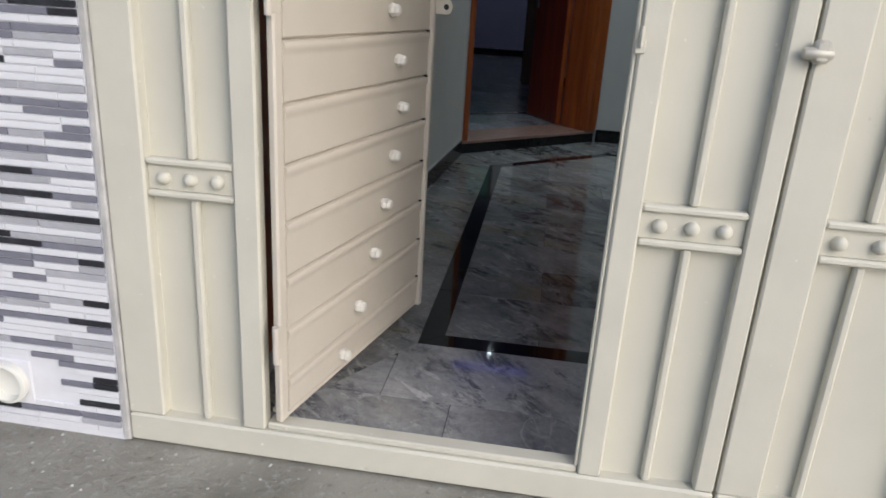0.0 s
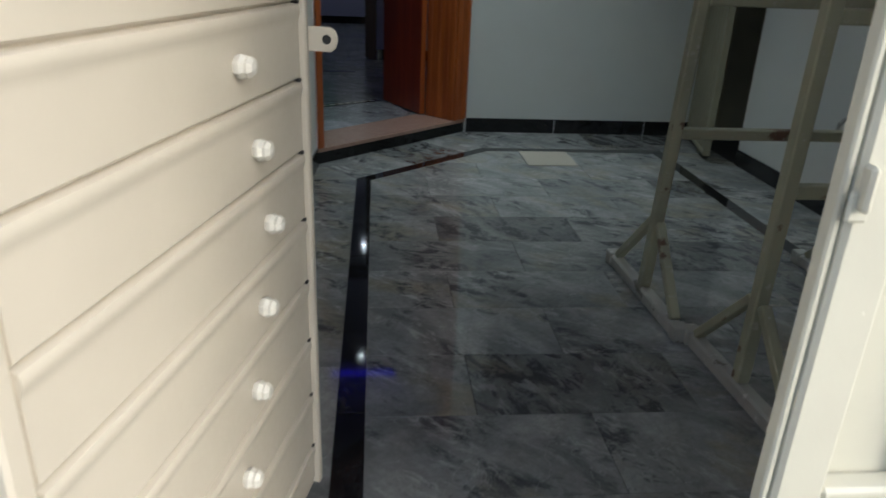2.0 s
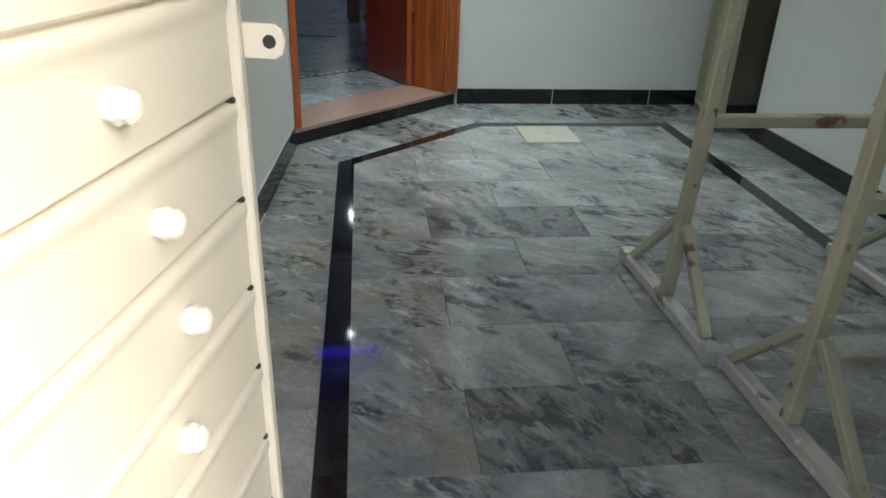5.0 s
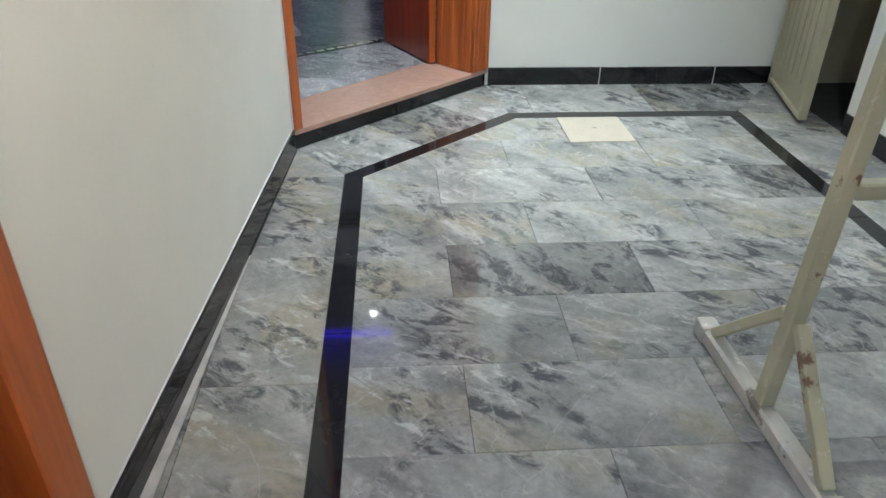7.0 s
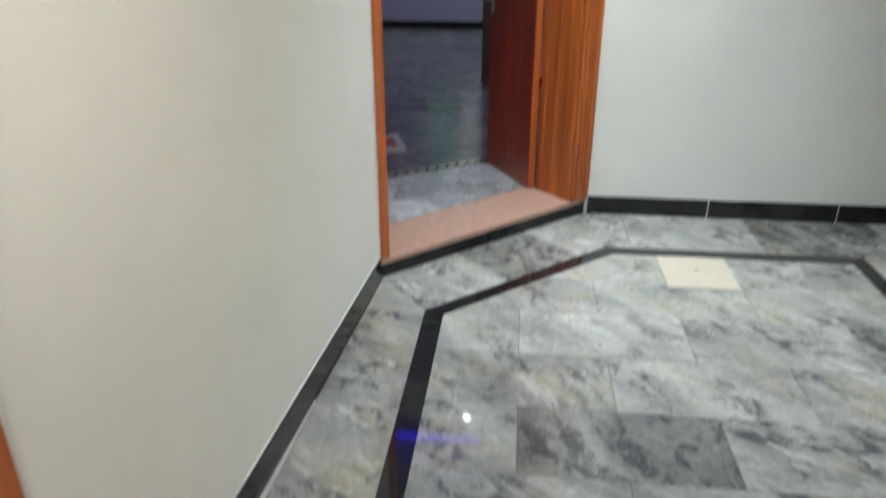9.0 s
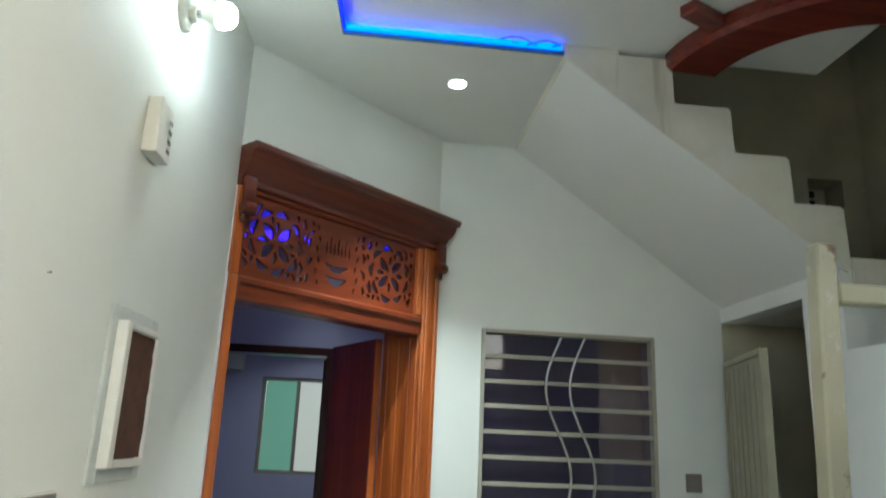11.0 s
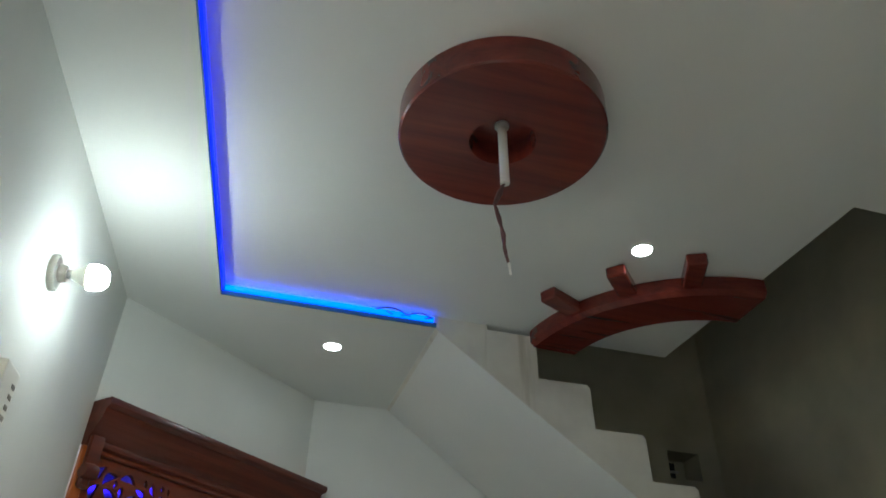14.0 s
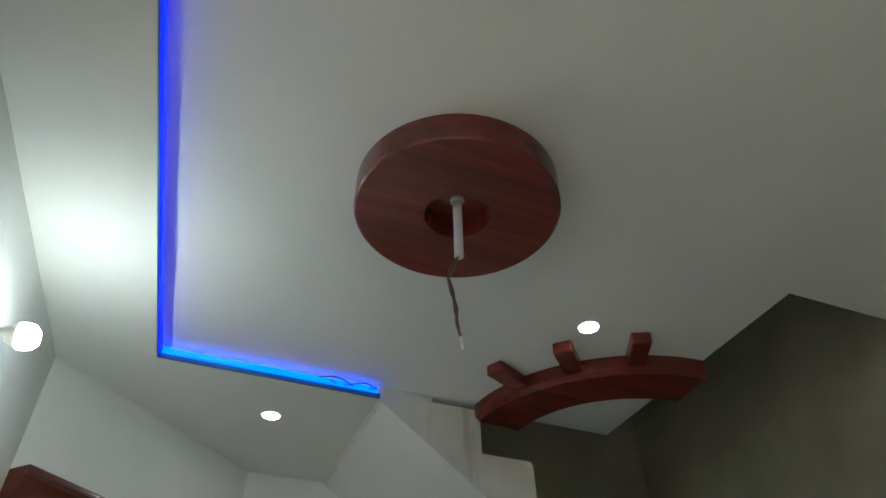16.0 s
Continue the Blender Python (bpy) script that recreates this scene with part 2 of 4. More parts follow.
BEIGEPANEL = plain("beige_panel", (0.60, 0.50, 0.34), 0.9, vary=0.06, scale=9.0, grain=0.3)
BOLTPAINT = plain("painted_bolt_steel", (0.50, 0.48, 0.42), 0.42, 0.25, vary=0.15, scale=40.0)
BOXGREY = plain("box_frame_paint", (0.55, 0.58, 0.55), 0.5, vary=0.06, scale=20.0)
BRICK = plain("raw_brick", (0.085, 0.034, 0.018), 0.9, vary=0.35, scale=22.0, grain=0.9)
WIRE = plain("brown_wire", (0.10, 0.035, 0.03), 0.5, vary=0.1)
FROST = plain("frosted_glass", (0.72, 0.74, 0.72), 0.35, vary=0.04)
LENS = glow("lamp_lens", (0.95, 1.0, 1.0), 16.0)
BULBGLOW = glow("bulb_glow", (0.93, 1.0, 0.97), 42.0)
LEDCYAN = glow("led_strip_pale_blue", (0.0, 0.06, 1.0), 1.7, (0.1, 0.2, 0.5))
HALLLED = glow("hall_led_blue", (0.025, 0.008, 1.0), 1.1, (0.1, 0.1, 0.5))
LED = glow("led_strip_blue", (0.001, 0.004, 1.0), 0.75, (0.1, 0.2, 0.5))
TEAL = plain("cove_lip_teal", (0.04, 0.15, 0.21), 0.4, vary=0.05)
# far window panes emit a little, standing in for daylight outside
GREENPANE = glow("green_pane_daylight", (0.30, 0.62, 0.46), 0.07, (0.15, 0.35, 0.25))
WHITEPANE = glow("white_pane_daylight", (0.75, 0.76, 0.68), 0.10, (0.6, 0.6, 0.55))
CONCRETE, cnt, cb = material("cracked_concrete", 0.9)
cv = coords(cnt)
c1, c2, c3 = noise_tex(cnt, cv, 2.2, 5, 0.6), noise_tex(cnt, cv, 45.0, 5, 0.7), noise_tex(cnt, cv, 0.8, 3)
cc = ramp(cnt, c1, [(0.3, (0.19, 0.18, 0.15)), (0.55, (0.34, 0.325, 0.28)), (0.75, (0.44, 0.42, 0.365))])
cc = mix(cnt, ramp(cnt, c2, [(0.55, (0, 0, 0)), (0.75, (0.8,) * 3)]), cc, (0.46, 0.45, 0.43))
cc = mix(cnt, ramp(cnt, c2, [(0.28, (0.7,) * 3), (0.40, (0, 0, 0))]), cc, (0.10, 0.098, 0.09))
cnt.links.new(cc, cb.inputs["Base Color"])
cc = mix(cnt, ramp(cnt, c3, [(0.56, (0, 0, 0)), (0.62, (0.55,) * 3)]), cc, (0.13, 0.13, 0.125))
cnt.links.new(cc, cb.inputs["Base Color"])
bump(cnt, cb, c2, 1.0, 0.012)
MOSAIC = [plain("mosaic_white", (0.74, 0.74, 0.77), 0.15, vary=0.03, grain=0.02), plain("mosaic_pale_grey", (0.42, 0.42, 0.45), 0.12, vary=0.10, scale=30, grain=0.02),
          plain("mosaic_slate", (0.20, 0.20, 0.24), 0.12, vary=0.12, scale=30, grain=0.02), plain("mosaic_charcoal", (0.030, 0.030, 0.036), 0.15, vary=0.4, scale=40, grain=0.02)]
GLASS, gnt, gb = material("window_glass", 0.03)
gb.inputs["Transmission Weight"].default_value, gb.inputs["IOR"].default_value = 0.96, 1.45
gb.inputs["Base Color"].default_value = (0.42, 0.36, 0.44, 1)

# ---- mesh helpers ----


def bm_box(x0, x1, y0, y1, z0, z1, bevel=0.0, seg=1):
    bm = bmesh.new()
    bmesh.ops.create_cube(bm, size=1)
    for v in bm.verts:
        v.co = ((x0 + x1) / 2 + v.co.x * (x1 - x0), (y0 + y1) / 2 + v.co.y * (y1 - y0), (z0 + z1) / 2 + v.co.z * (z1 - z0))
    if bevel:
        bmesh.ops.bevel(bm, geom=list(bm.edges), offset=bevel, segments=seg, affect="EDGES", profile=0.6)
    return bm


def prism(poly, z0, z1, inset=0.0):
    """An upright prism over a plan polygon; inset slopes its upper edge in."""
    bm = bmesh.new()
    cx, cy = sum(p[0] for p in poly) / len(poly), sum(p[1] for p in poly) / len(poly)
    area = sum(a[0] * b[1] - b[0] * a[1] for a, b in zip(poly, (*poly[1:], poly[0])))
    pts = list(poly) if area > 0 else list(poly)[::-1]
    low = [bm.verts.new((x, y, z0)) for x, y in pts]
    if inset:
        mid = [bm.verts.new((x, y, z1 - inset)) for x, y in pts]
        rings = [low, mid]
        shrunk = []
        for x, y in pts:
            d = max(1e-6, math.hypot(x - cx, y - cy))
            shrunk.append(bm.verts.new((x - (x - cx) / d * inset * 1.4, y - (y - cy) / d * inset * 1.4, z1)))
        rings.append(shrunk)
    else:
        rings = [low, [bm.verts.new((x, y, z1)) for x, y in pts]]
    n = len(pts)
    for a, b in zip(rings, rings[1:]):
        for i in range(n):
            bm.faces.new((a[i], a[(i + 1) % n], b[(i + 1) % n], b[i]))
    bm.faces.new(rings[-1])
    bm.faces.new(low[::-1])
    return bm


def join(*bms):
    out = bms[0]
    for other in bms[1:]:
        me = bpy.data.meshes.new("tmp")
        other.to_mesh(me)
        out.from_mesh(me)
        bpy.data.meshes.remove(me)
    return out


def moved(bm, m):
    bmesh.ops.transform(bm, matrix=m, verts=list(bm.verts))
    return bm


def tube(points, r, n=8, flat=1.0):
    """A round bar along points."""
    bm = bmesh.new()
    pts = [Vector(p) for p in points]
    rings = []
    for i, p in enumerate(pts):
        d = (pts[min(i + 1, len(pts) - 1)] - pts[max(i - 1, 0)]).normalized()
        side = d.cross(Vector((0, 0, 1)) if abs(d.z) < 0.9 else Vector((0, 1, 0))).normalized()
        up = side.cross(d)
        rr = r[i] if isinstance(r, (list, tuple)) else r
        rings.append([bm.verts.new(p + side * rr * math.cos(6.28319 * k / n) + up * rr * flat * math.sin(6.28319 * k / n)) for k in range(n)])
    for a, b in zip(rings, rings[1:]):
        for k in range(n):
            bm.faces.new((a[k], a[(k + 1) % n], b[(k + 1) % n], b[k]))
    bm.faces.new(rings[0][::-1])
    bm.faces.new(rings[-1])
    bmesh.ops.recalc_face_normals(bm, faces=list(bm.faces))
    return bm


def bar(p, q, w, h, bevel=0.003):
    """A square bar from p to q, w wide and h deep."""
    p, q = Vector(p), Vector(q)
    d = q - p
    bm = bm_box(-w / 2, w / 2, -h / 2, h / 2, 0, d.length, bevel)
    return moved(bm, Matrix.Translation(p) @ d.to_track_quat("Z", "Y").to_matrix().to_4x4())


def lathe(profile, n=24):
    """Turned about z from (radius, height) pairs."""
    bm = bmesh.new()
    rings = [[bm.verts.new((r * math.cos(6.28319 * k / n), r * math.sin(6.28319 * k / n), z)) for k in range(n)] for r, z in profile]
    for a, b in zip(rings, rings[1:]):
        for k in range(n):
            bm.faces.new((a[k], a[(k + 1) % n], b[(k + 1) % n], b[k]))
    bm.faces.new(rings[0][::-1])
    bm.faces.new(rings[-1])
    bmesh.ops.recalc_face_normals(bm, faces=list(bm.faces))
    return bm


def mesh_of(name, bm, mat, smooth=False):
    me = bpy.data.meshes.new(name)
    bm.to_mesh(me)
    bm.free()
    me.materials.append(mat)
    if smooth:
        me.polygons.foreach_set("use_smooth", [True] * len(me.polygons))
        me.set_sharp_from_angle(angle=radians(40))
    return me


def part(name, bm, mat, parent, label="", smooth=False):
    ob = new(name, mesh_of(name, bm, mat, smooth))
    ob.parent = parent
    if label:
        tagged(ob, label)
    return ob


def thing(name, m, label, category, group=""):
    ob = new(name)
    ob.matrix_world = m
    return tagged(ob, label, category, group)


def solid(name, bm, mat, label, category, kind="structure", smooth=False):
    return tagged(new(name, mesh_of(name, bm, mat, smooth)), label, category, kind=kind)

# ---- the plan ----
GY = 4.155                     # street face of the gate
XL, YB = -0.137, 8.44          # left wall, back wall
CA, CB = Vector((-0.137, 7.571)), Vector((0.78, 8.44))   # slanted wall with the house door
U = (CB - CA).normalized()
N = Vector((-U.y, U.x))        # into the house
DIAG = Matrix(((U.x, N.x, 0, CA.x), (U.y, N.y, 0, CA.y), (0, 0, 1, 0), (0, 0, 0, 1)))
XR, YT = 2.36, 6.45            # store wall and its corner
XS = 3.31                      # wall beyond the stairs
ZC, ZT = 3.243, 3.30           # ceiling border and tray
STEP = 0.09                    # house floor


LSLOPE = 0.066                 # the left wall drifts outwards towards the gate
LTURN = -math.degrees(math.atan(LSLOPE))


def lx(y):
    return XL - LSLOPE * (CA.y - y)


def on_left(s, z):
    """A pose on the left wall, s metres along it from the slanted wall; x points into the porch."""
    k = s / math.hypot(1, LSLOPE)
    return pose(XL - LSLOPE * k, CA.y - k, z, 0, 0, LTURN)


def lwall(y0, y1, z0, z1, t0=-0.23, t1=0.0):
    return prism([(lx(y0) + t0, y0), (lx(y0) + t1, y0), (lx(y1) + t1, y1), (lx(y1) + t0, y1)], z0, z1)


def dg(s, d):
    p = CA + U * s + N * d
    return (p.x, p.y)


# walls
solid("wall_left", join(
    lwall(5.600, 7.571, -0.05, ZC + 0.12), lwall(4.595, 5.600, 2.12, ZC + 0.12), lwall(4.21, 4.595, -0.05, ZC + 0.12)),
    WALL, "smooth off-white painted plaster wall of the porch", "wall")
solid("wall_slanted", join(
    moved(bm_box(-0.006, 1.27, 0, 0.25, 2.66, ZC + 0.12), DIAG)), WALL, "off-white painted wall over the carved door head", "wall")
WX0, WX1, WZ0, WZ1 = 1.03, 1.975, 1.168, 2.21
solid("wall_back", join(
    prism([CB[:], (WX0, YB), (WX0, YB + 0.23), dg(1.27, 0.25)], -0.05, ZC + 0.12), bm_box(WX1, XR, YB, YB + 0.23, -0.05, ZC + 0.12),
    bm_box(WX0, WX1, YB, YB + 0.23, -0.05, WZ0), bm_box(WX0, WX1, YB, YB + 0.23, WZ1, ZC + 0.12)),
    WALL, "off-white painted plaster wall with a grilled window", "wall")
NX0, NX1, NZ0, NZ1 = 2.95, 3.17, 3.04, 3.21
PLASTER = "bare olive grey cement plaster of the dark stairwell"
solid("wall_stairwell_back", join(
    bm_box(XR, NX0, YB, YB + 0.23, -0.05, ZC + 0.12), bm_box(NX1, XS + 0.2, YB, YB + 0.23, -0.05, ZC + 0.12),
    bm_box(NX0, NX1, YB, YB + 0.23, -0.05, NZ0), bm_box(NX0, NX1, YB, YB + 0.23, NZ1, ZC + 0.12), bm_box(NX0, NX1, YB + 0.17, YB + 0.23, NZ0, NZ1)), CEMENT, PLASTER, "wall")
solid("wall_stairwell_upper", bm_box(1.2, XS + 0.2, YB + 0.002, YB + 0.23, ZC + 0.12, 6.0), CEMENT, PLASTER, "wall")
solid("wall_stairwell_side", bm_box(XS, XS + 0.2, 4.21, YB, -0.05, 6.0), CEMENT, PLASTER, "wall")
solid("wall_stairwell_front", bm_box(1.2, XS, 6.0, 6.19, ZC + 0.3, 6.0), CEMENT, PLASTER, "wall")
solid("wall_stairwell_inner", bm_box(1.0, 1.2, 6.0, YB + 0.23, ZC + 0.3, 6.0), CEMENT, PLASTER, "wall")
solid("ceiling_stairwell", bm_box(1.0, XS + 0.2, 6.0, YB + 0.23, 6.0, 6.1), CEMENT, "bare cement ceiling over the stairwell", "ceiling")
STORE = "off-white painted wall of the store under the stair landing"
SEND = 7.70                    # where the store wall ends at the door
solid("wall_store", bm_box(XR, XR + 0.1, YT, SEND, -0.05, 2.05), WALL, STORE, "wall")
solid("wall_store_front", bm_box(XR + 0.1, XS, YT, YT + 0.1, -0.05, 2.05), WALL, STORE, "wall")
solid("wall_store_inner", bm_box(XR + 0.1, XS, 7.45, 7.55, -0.05, 2.30), WALL, STORE, "wall")
solid("wall_store_head", join(bm_box(XR, XR + 0.1, SEND, 8.44, 2.31, 2.418), bm_box(XR, XR + 0.1, 7.43, SEND, 2.05, 2.418)), WALL, STORE, "wall")
# unseen wall over the gate; its lower right piece only blocks daylight
solid("wall_gate_lintel", join(bm_box(-3.0, XS + 0.2, 4.14, 4.34, 2.98, 3.6), bm_box(2.0, XS + 0.2, 4.16, 4.34, 2.425, 2.98), bm_box(-3.0, -0.48, 4.36, 4.40, 2.4, 3.12)), WALL, "unseen wall above the street gate, added to hold back daylight", "wall")
# hall and far room behind the house door
HX0, HX1, HY1, FY1 = -1.7, 2.72, 11.2, 15.08
solid("wall_hall", join(
    bm_box(HX0 - 0.2, HX0, 7.6, FY1 + 0.2, -0.05, 3.45), bm_box(HX1, HX1 + 0.2, YB + 0.23, FY1 + 0.2, -0.05, 3.45),
    bm_box(0.19, HX1, HY1, HY1 + 0.2, -0.05, 3.45), bm_box(HX0, -1.0, HY1, HY1 + 0.2, -0.05, 3.45), bm_box(-1.0, 0.19, HY1, HY1 + 0.2, 2.37, 3.45),
    bm_box(HX0, XL - 0.20, 7.4, 7.6, -0.05, 3.45)), HALL_VIOLET, "pale hall walls with the blue strip's violet light put into the paint", "wall")
FW0, FW1, FWZ0, FWZ1 = -0.95, 0.25, 1.08, 2.38
solid("wall_far", join(
    bm_box(HX0, FW0, FY1, FY1 + 0.2, -0.05, 3.45), bm_box(FW1, HX1, FY1, FY1 + 0.2, -0.05, 3.45), bm_box(FW0, FW1, FY1, FY1 + 0.2, -0.05, FWZ0),
    bm_box(FW0, FW1, FY1, FY1 + 0.2, FWZ1, 3.45)), HALL_VIOLET, "pale painted far wall with a two-pane window", "wall")
hallpoly = [(HX0, 7.6), (lx(7.571) - 0.2, 7.6), dg(0.0, 0.25), dg(1.27, 0.25), (1.0, YB + 0.23), (HX1, YB + 0.23), (HX1, 10.45), (HX0, 10.45)]
solid("ceiling_hall", join(prism(hallpoly, 3.32, 3.45), bm_box(HX0, HX1, 10.45, FY1, 3.12, 3.45)), HALL_VIOLET, "pale painted hall ceiling with a raised tray", "ceiling")

# ceiling: lower border, raised tray, edge along the stairwell
LEDX, LEDY = 0.244, 7.415


def ledx(y):
    return LEDX - 0.072 * (LEDY - y)


solid("ceiling", join(
    prism([(lx(4.14), 4.14), (ledx(4.14), 4.14), (ledx(LEDY), LEDY), (lx(LEDY), LEDY)], ZC, ZC + 0.2), prism([(lx(LEDY), LEDY), (1.2, LEDY), (1.32, YB), CB[:], CA[:]], ZC, ZC + 0.2),
    prism([(ledx(4.14), 4.14), (2.375, 4.14), (2.375, 7.465), (1.19, 7.465), (1.19, LEDY), (ledx(LEDY), LEDY)], ZT, ZT + 0.16), bm_box(2.375, XS, 4.14, 6.19, ZT, ZT + 0.16)), CEIL, "white painted false ceiling with a raised tray", "ceiling")

# street ground and floors
ground = solid("ground", prism([(-60, -60), (60, -60), (60, GY + 0.02), (-60, GY + 0.02)], -0.3, -0.004), CONCRETE, "rough grey cracked concrete street ground", "ground")
floor = solid("floor", prism([(lx(4.15) - 0.2, GY + 0.025), (XS, GY + 0.025), (XS, YB), (CB.x, YB), (XL, CA.y), (XL - 0.2, CA.y)], -0.2, -0.004), GROUT, "porch floor of polished grey marble slabs with black border", "floor")
hall_floor = solid("floor_hall", prism([dg(-0.1, 0.2), dg(1.35, 0.2), (HX1, YB + 0.23), (HX1, FY1), (HX0, FY1), (HX0, 7.6)], -0.2, STEP - 0.003), GROUT, "hall floor of polished pale marble slabs", "floor")

# ---- stairs ----
stairs = thing("staircase", pose(0, 0, 0), "whitewashed concrete stair flight rising to the ceiling along the back wall", "stairs")
SY0, SY1 = 7.42, YB - 0.002
SLOPE = (3.216 - 2.370) / (2.394 - 1.220)


def soffit(x):
    return 3.216 - SLOPE * (x - 1.220)


profile = [(1.186, ZT - 0.002), (1.186, soffit(1.186)), (2.394, 2.370), (2.409, 2.388), (2.409, 2.442)]
for k, (x, x2) in enumerate(((2.402, 2.180), (2.176, 1.930), (1.924, 1.672), (1.668, 1.43))):
    z = 2.657 + 0.206 * k
    profile += [(x, z - 0.016), (x - 0.014, z), (x2, z)]
profile += [(1.43, ZT - 0.002)]
bm = bmesh.new()
front = [bm.verts.new((x, SY0, z)) for x, z in profile]
backv = [bm.verts.new((x, SY1, z)) for x, z in profile]
for i in range(len(front)):
    j = (i + 1) % len(front)
    bm.faces.new((front[i], front[j], backv[j], backv[i]))
bm.faces.new(front[::-1])
bm.faces.new(backv)
bmesh.ops.recalc_face_normals(bm, faces=list(bm.faces))
part("flight", bm, STAIR, stairs)
part("landing", bm_box(XR + 0.055, XS - 0.003, 7.425, YB - 0.003, 2.312, 2.44, 0.006), STAIR, stairs)
part("soffit", prism([(1.20, SY0 + 0.004), (2.38, SY0 + 0.004), (2.38, SY1 - 0.002), (1.20, SY1 - 0.002)], 0, 0.002), CEIL, stairs, "smooth painted underside")
sof = stairs.children[-1].data
for v in sof.vertices:
    v.co.z += soffit(v.co.x) - 0.004

# ---- street gate ----
gate = thing("street_gate", pose(0, GY, 0), "beige enamelled sheet steel gate with studded bands, wicket standing open", "gate")
GTOP = 2.42


def hexstud(x, z, parent, r=0.0138, y=0.006):
    bm = lathe([(r, 0), (r, 0.003), (r * 0.97, 0.007), (r * 0.86, 0.0115), (r * 0.64, 0.015), (r * 0.35, 0.0168), (0.001, 0.0172)], 14)
    moved(bm, Matrix.Translation((x, y, z)) @ Matrix.Rotation(radians(90), 4, "X"))
    return part("stud", bm, GATE, parent, smooth=True)


def gate_panel(name, x0, x1, left, right, mid, start=0.19, pitch=0.31):
    """One fixed panel: stiles, sheet, middle bars and studded bands. Its street face lies at y = 0."""
    p = part(name, bm_box(x0 + left - 0.005, x1 - right + 0.005, 0.028, 0.032, 0.05, GTOP - 0.04), GATE_SHEET, gate)
    part("stile", bm_box(x0, x0 + left, -0.002, 0.034, 0.075, GTOP, 0.004), GATE, p)
    part("stile", bm_box(x1 - right, x1, -0.002, 0.034, 0.075, GTOP, 0.004), GATE, p)
    a, b = x0 + left + 0.001, x1 - right - 0.001
    cuts = [0.075]
    for z in (0.630, 1.40):
        part("band", bm_box(a, b, 0.012, 0.028, z - 0.0255, z + 0.0255, 0.001), GATE, p)
        part("band_rail", bm_box(a, b, 0.001, 0.028, z + 0.026, z + 0.040, 0.004), GATE, p)
        part("band_rail", bm_box(a, b, 0.001, 0.028, z - 0.040, z - 0.026, 0.004), GATE, p)
        for k in range(3):
            hexstud(a + (b - a) * (start + pitch * k), z, p, y=0.012)
        cuts += [z - 0.041, z + 0.041]
    cuts.append(GTOP - 0.05)
    for z0, z1 in zip(cuts[::2], cuts[1::2]):
        part("middle_bar", bm_box(mid - 0.0085, mid + 0.0085, 0.008, 0.028, z0, z1, 0.004), GATE, p)
    part("top_rail", bm_box(a, b, -0.001, 0.045, GTOP - 0.05, GTOP, 0.004), GATE, p)
    return p


gate_panel("fixed_panel", -0.462, -0.139, 0.086, 0.052, -0.280)
gate_panel("fixed_panel", 0.545, 0.822, 0.048, 0.040, 0.686)
gate_panel("fixed_panel", 0.828, 1.215, 0.083, 0.045, 0.990, 0.12, 0.27)
gate_panel("fixed_panel", 1.221, 1.570, 0.045, 0.075, 1.385)
gate_panel("fixed_panel", 1.576, 1.925, 0.075, 0.045, 1.765)
gate_panel("fixed_panel", 1.931, 2.280, 0.045, 0.075, 2.095)
gate_panel("fixed_panel", 2.286, 2.635, 0.075, 0.045, 2.475)
gate_panel("fixed_panel", 2.641, 3.300, 0.045, 0.075, 2.95)
part("bottom_rail", bm_box(-0.462, 0.823, -0.004, 0.050, 0.004, 0.0735, 0.005), GATE, gate)
part("bottom_rail", bm_box(0.828, 3.300, -0.004, 0.050, 0.004, 0.0735, 0.005), GATE, gate)
part("sill_angle", bm_box(-0.137, 0.543, 0.006, 0.046, 0.074, 0.090, 0.003), GATE, gate)
part("stop_angle", bm_box(0.537, 0.5445, 0.004, 0.020, 0.091, 1.86, 0.002), GATE, gate)
part("wicket_head", bm_box(-0.138, 0.544, -0.001, 0.045, 1.87, GTOP, 0.004), GATE, gate)
# bolt and lugs beside the wicket
bolt = part("bolt_bracket", join(bm_box(0.818, 0.846, -0.024, -0.003, 0.936, 0.974, 0.006), moved(lathe([(0.008, -0.006), (0.010, 0), (0.010, 0.036), (0.007, 0.040)], 14), Matrix.Translation((0.810, -0.016, 0.952)) @ Matrix.Rotation(radians(90), 4, "Y"))), BOLTPAINT, gate, "paint-smeared steel bolt bracket", True)
part("lock_lug", join(bm_box(0.543, 0.550, -0.018, -0.003, 0.942, 0.978, 0.003), bm_box(0.538, 0.556, -0.008, -0.003, 0.932, 0.956, 0.002)), GATE, gate)

# wicket leaf, turned inwards on its hinges
wicket = thing("wicket_door", pose(-0.1156, 4.150, 0, 0, 0, 76.6), "beige enamelled steel wicket door standing open, ribbed boards with knobs", "door")
WL = 0.745
LZ1 = 1.84
part("backing", bm_box(0.036, WL - 0.012, -0.006, 0.014, 0.112, LZ1 - 0.012), LEAF, wicket)
part("hinge_stile", bm_box(0.006, 0.034, -0.0155, 0.003, 0.10, LZ1, 0.004), LEAF, wicket)
part("closing_stile", bm_box(WL - 0.018, WL, -0.026, 0.030, 0.10, LZ1, 0.003), LEAF, wicket)
part("bottom_channel", bm_box(0.0345, WL - 0.0185, -0.012, 0.030, 0.10, 0.112, 0.002), LEAF, wicket)
part("top_channel", bm_box(0.0345, WL - 0.0185, -0.012, 0.030, LZ1 - 0.012, LZ1, 0.002), LEAF, wicket)
edges = [0.113] + [0.197 + 0.119 * k for k in range(14)] + [LZ1 - 0.013]
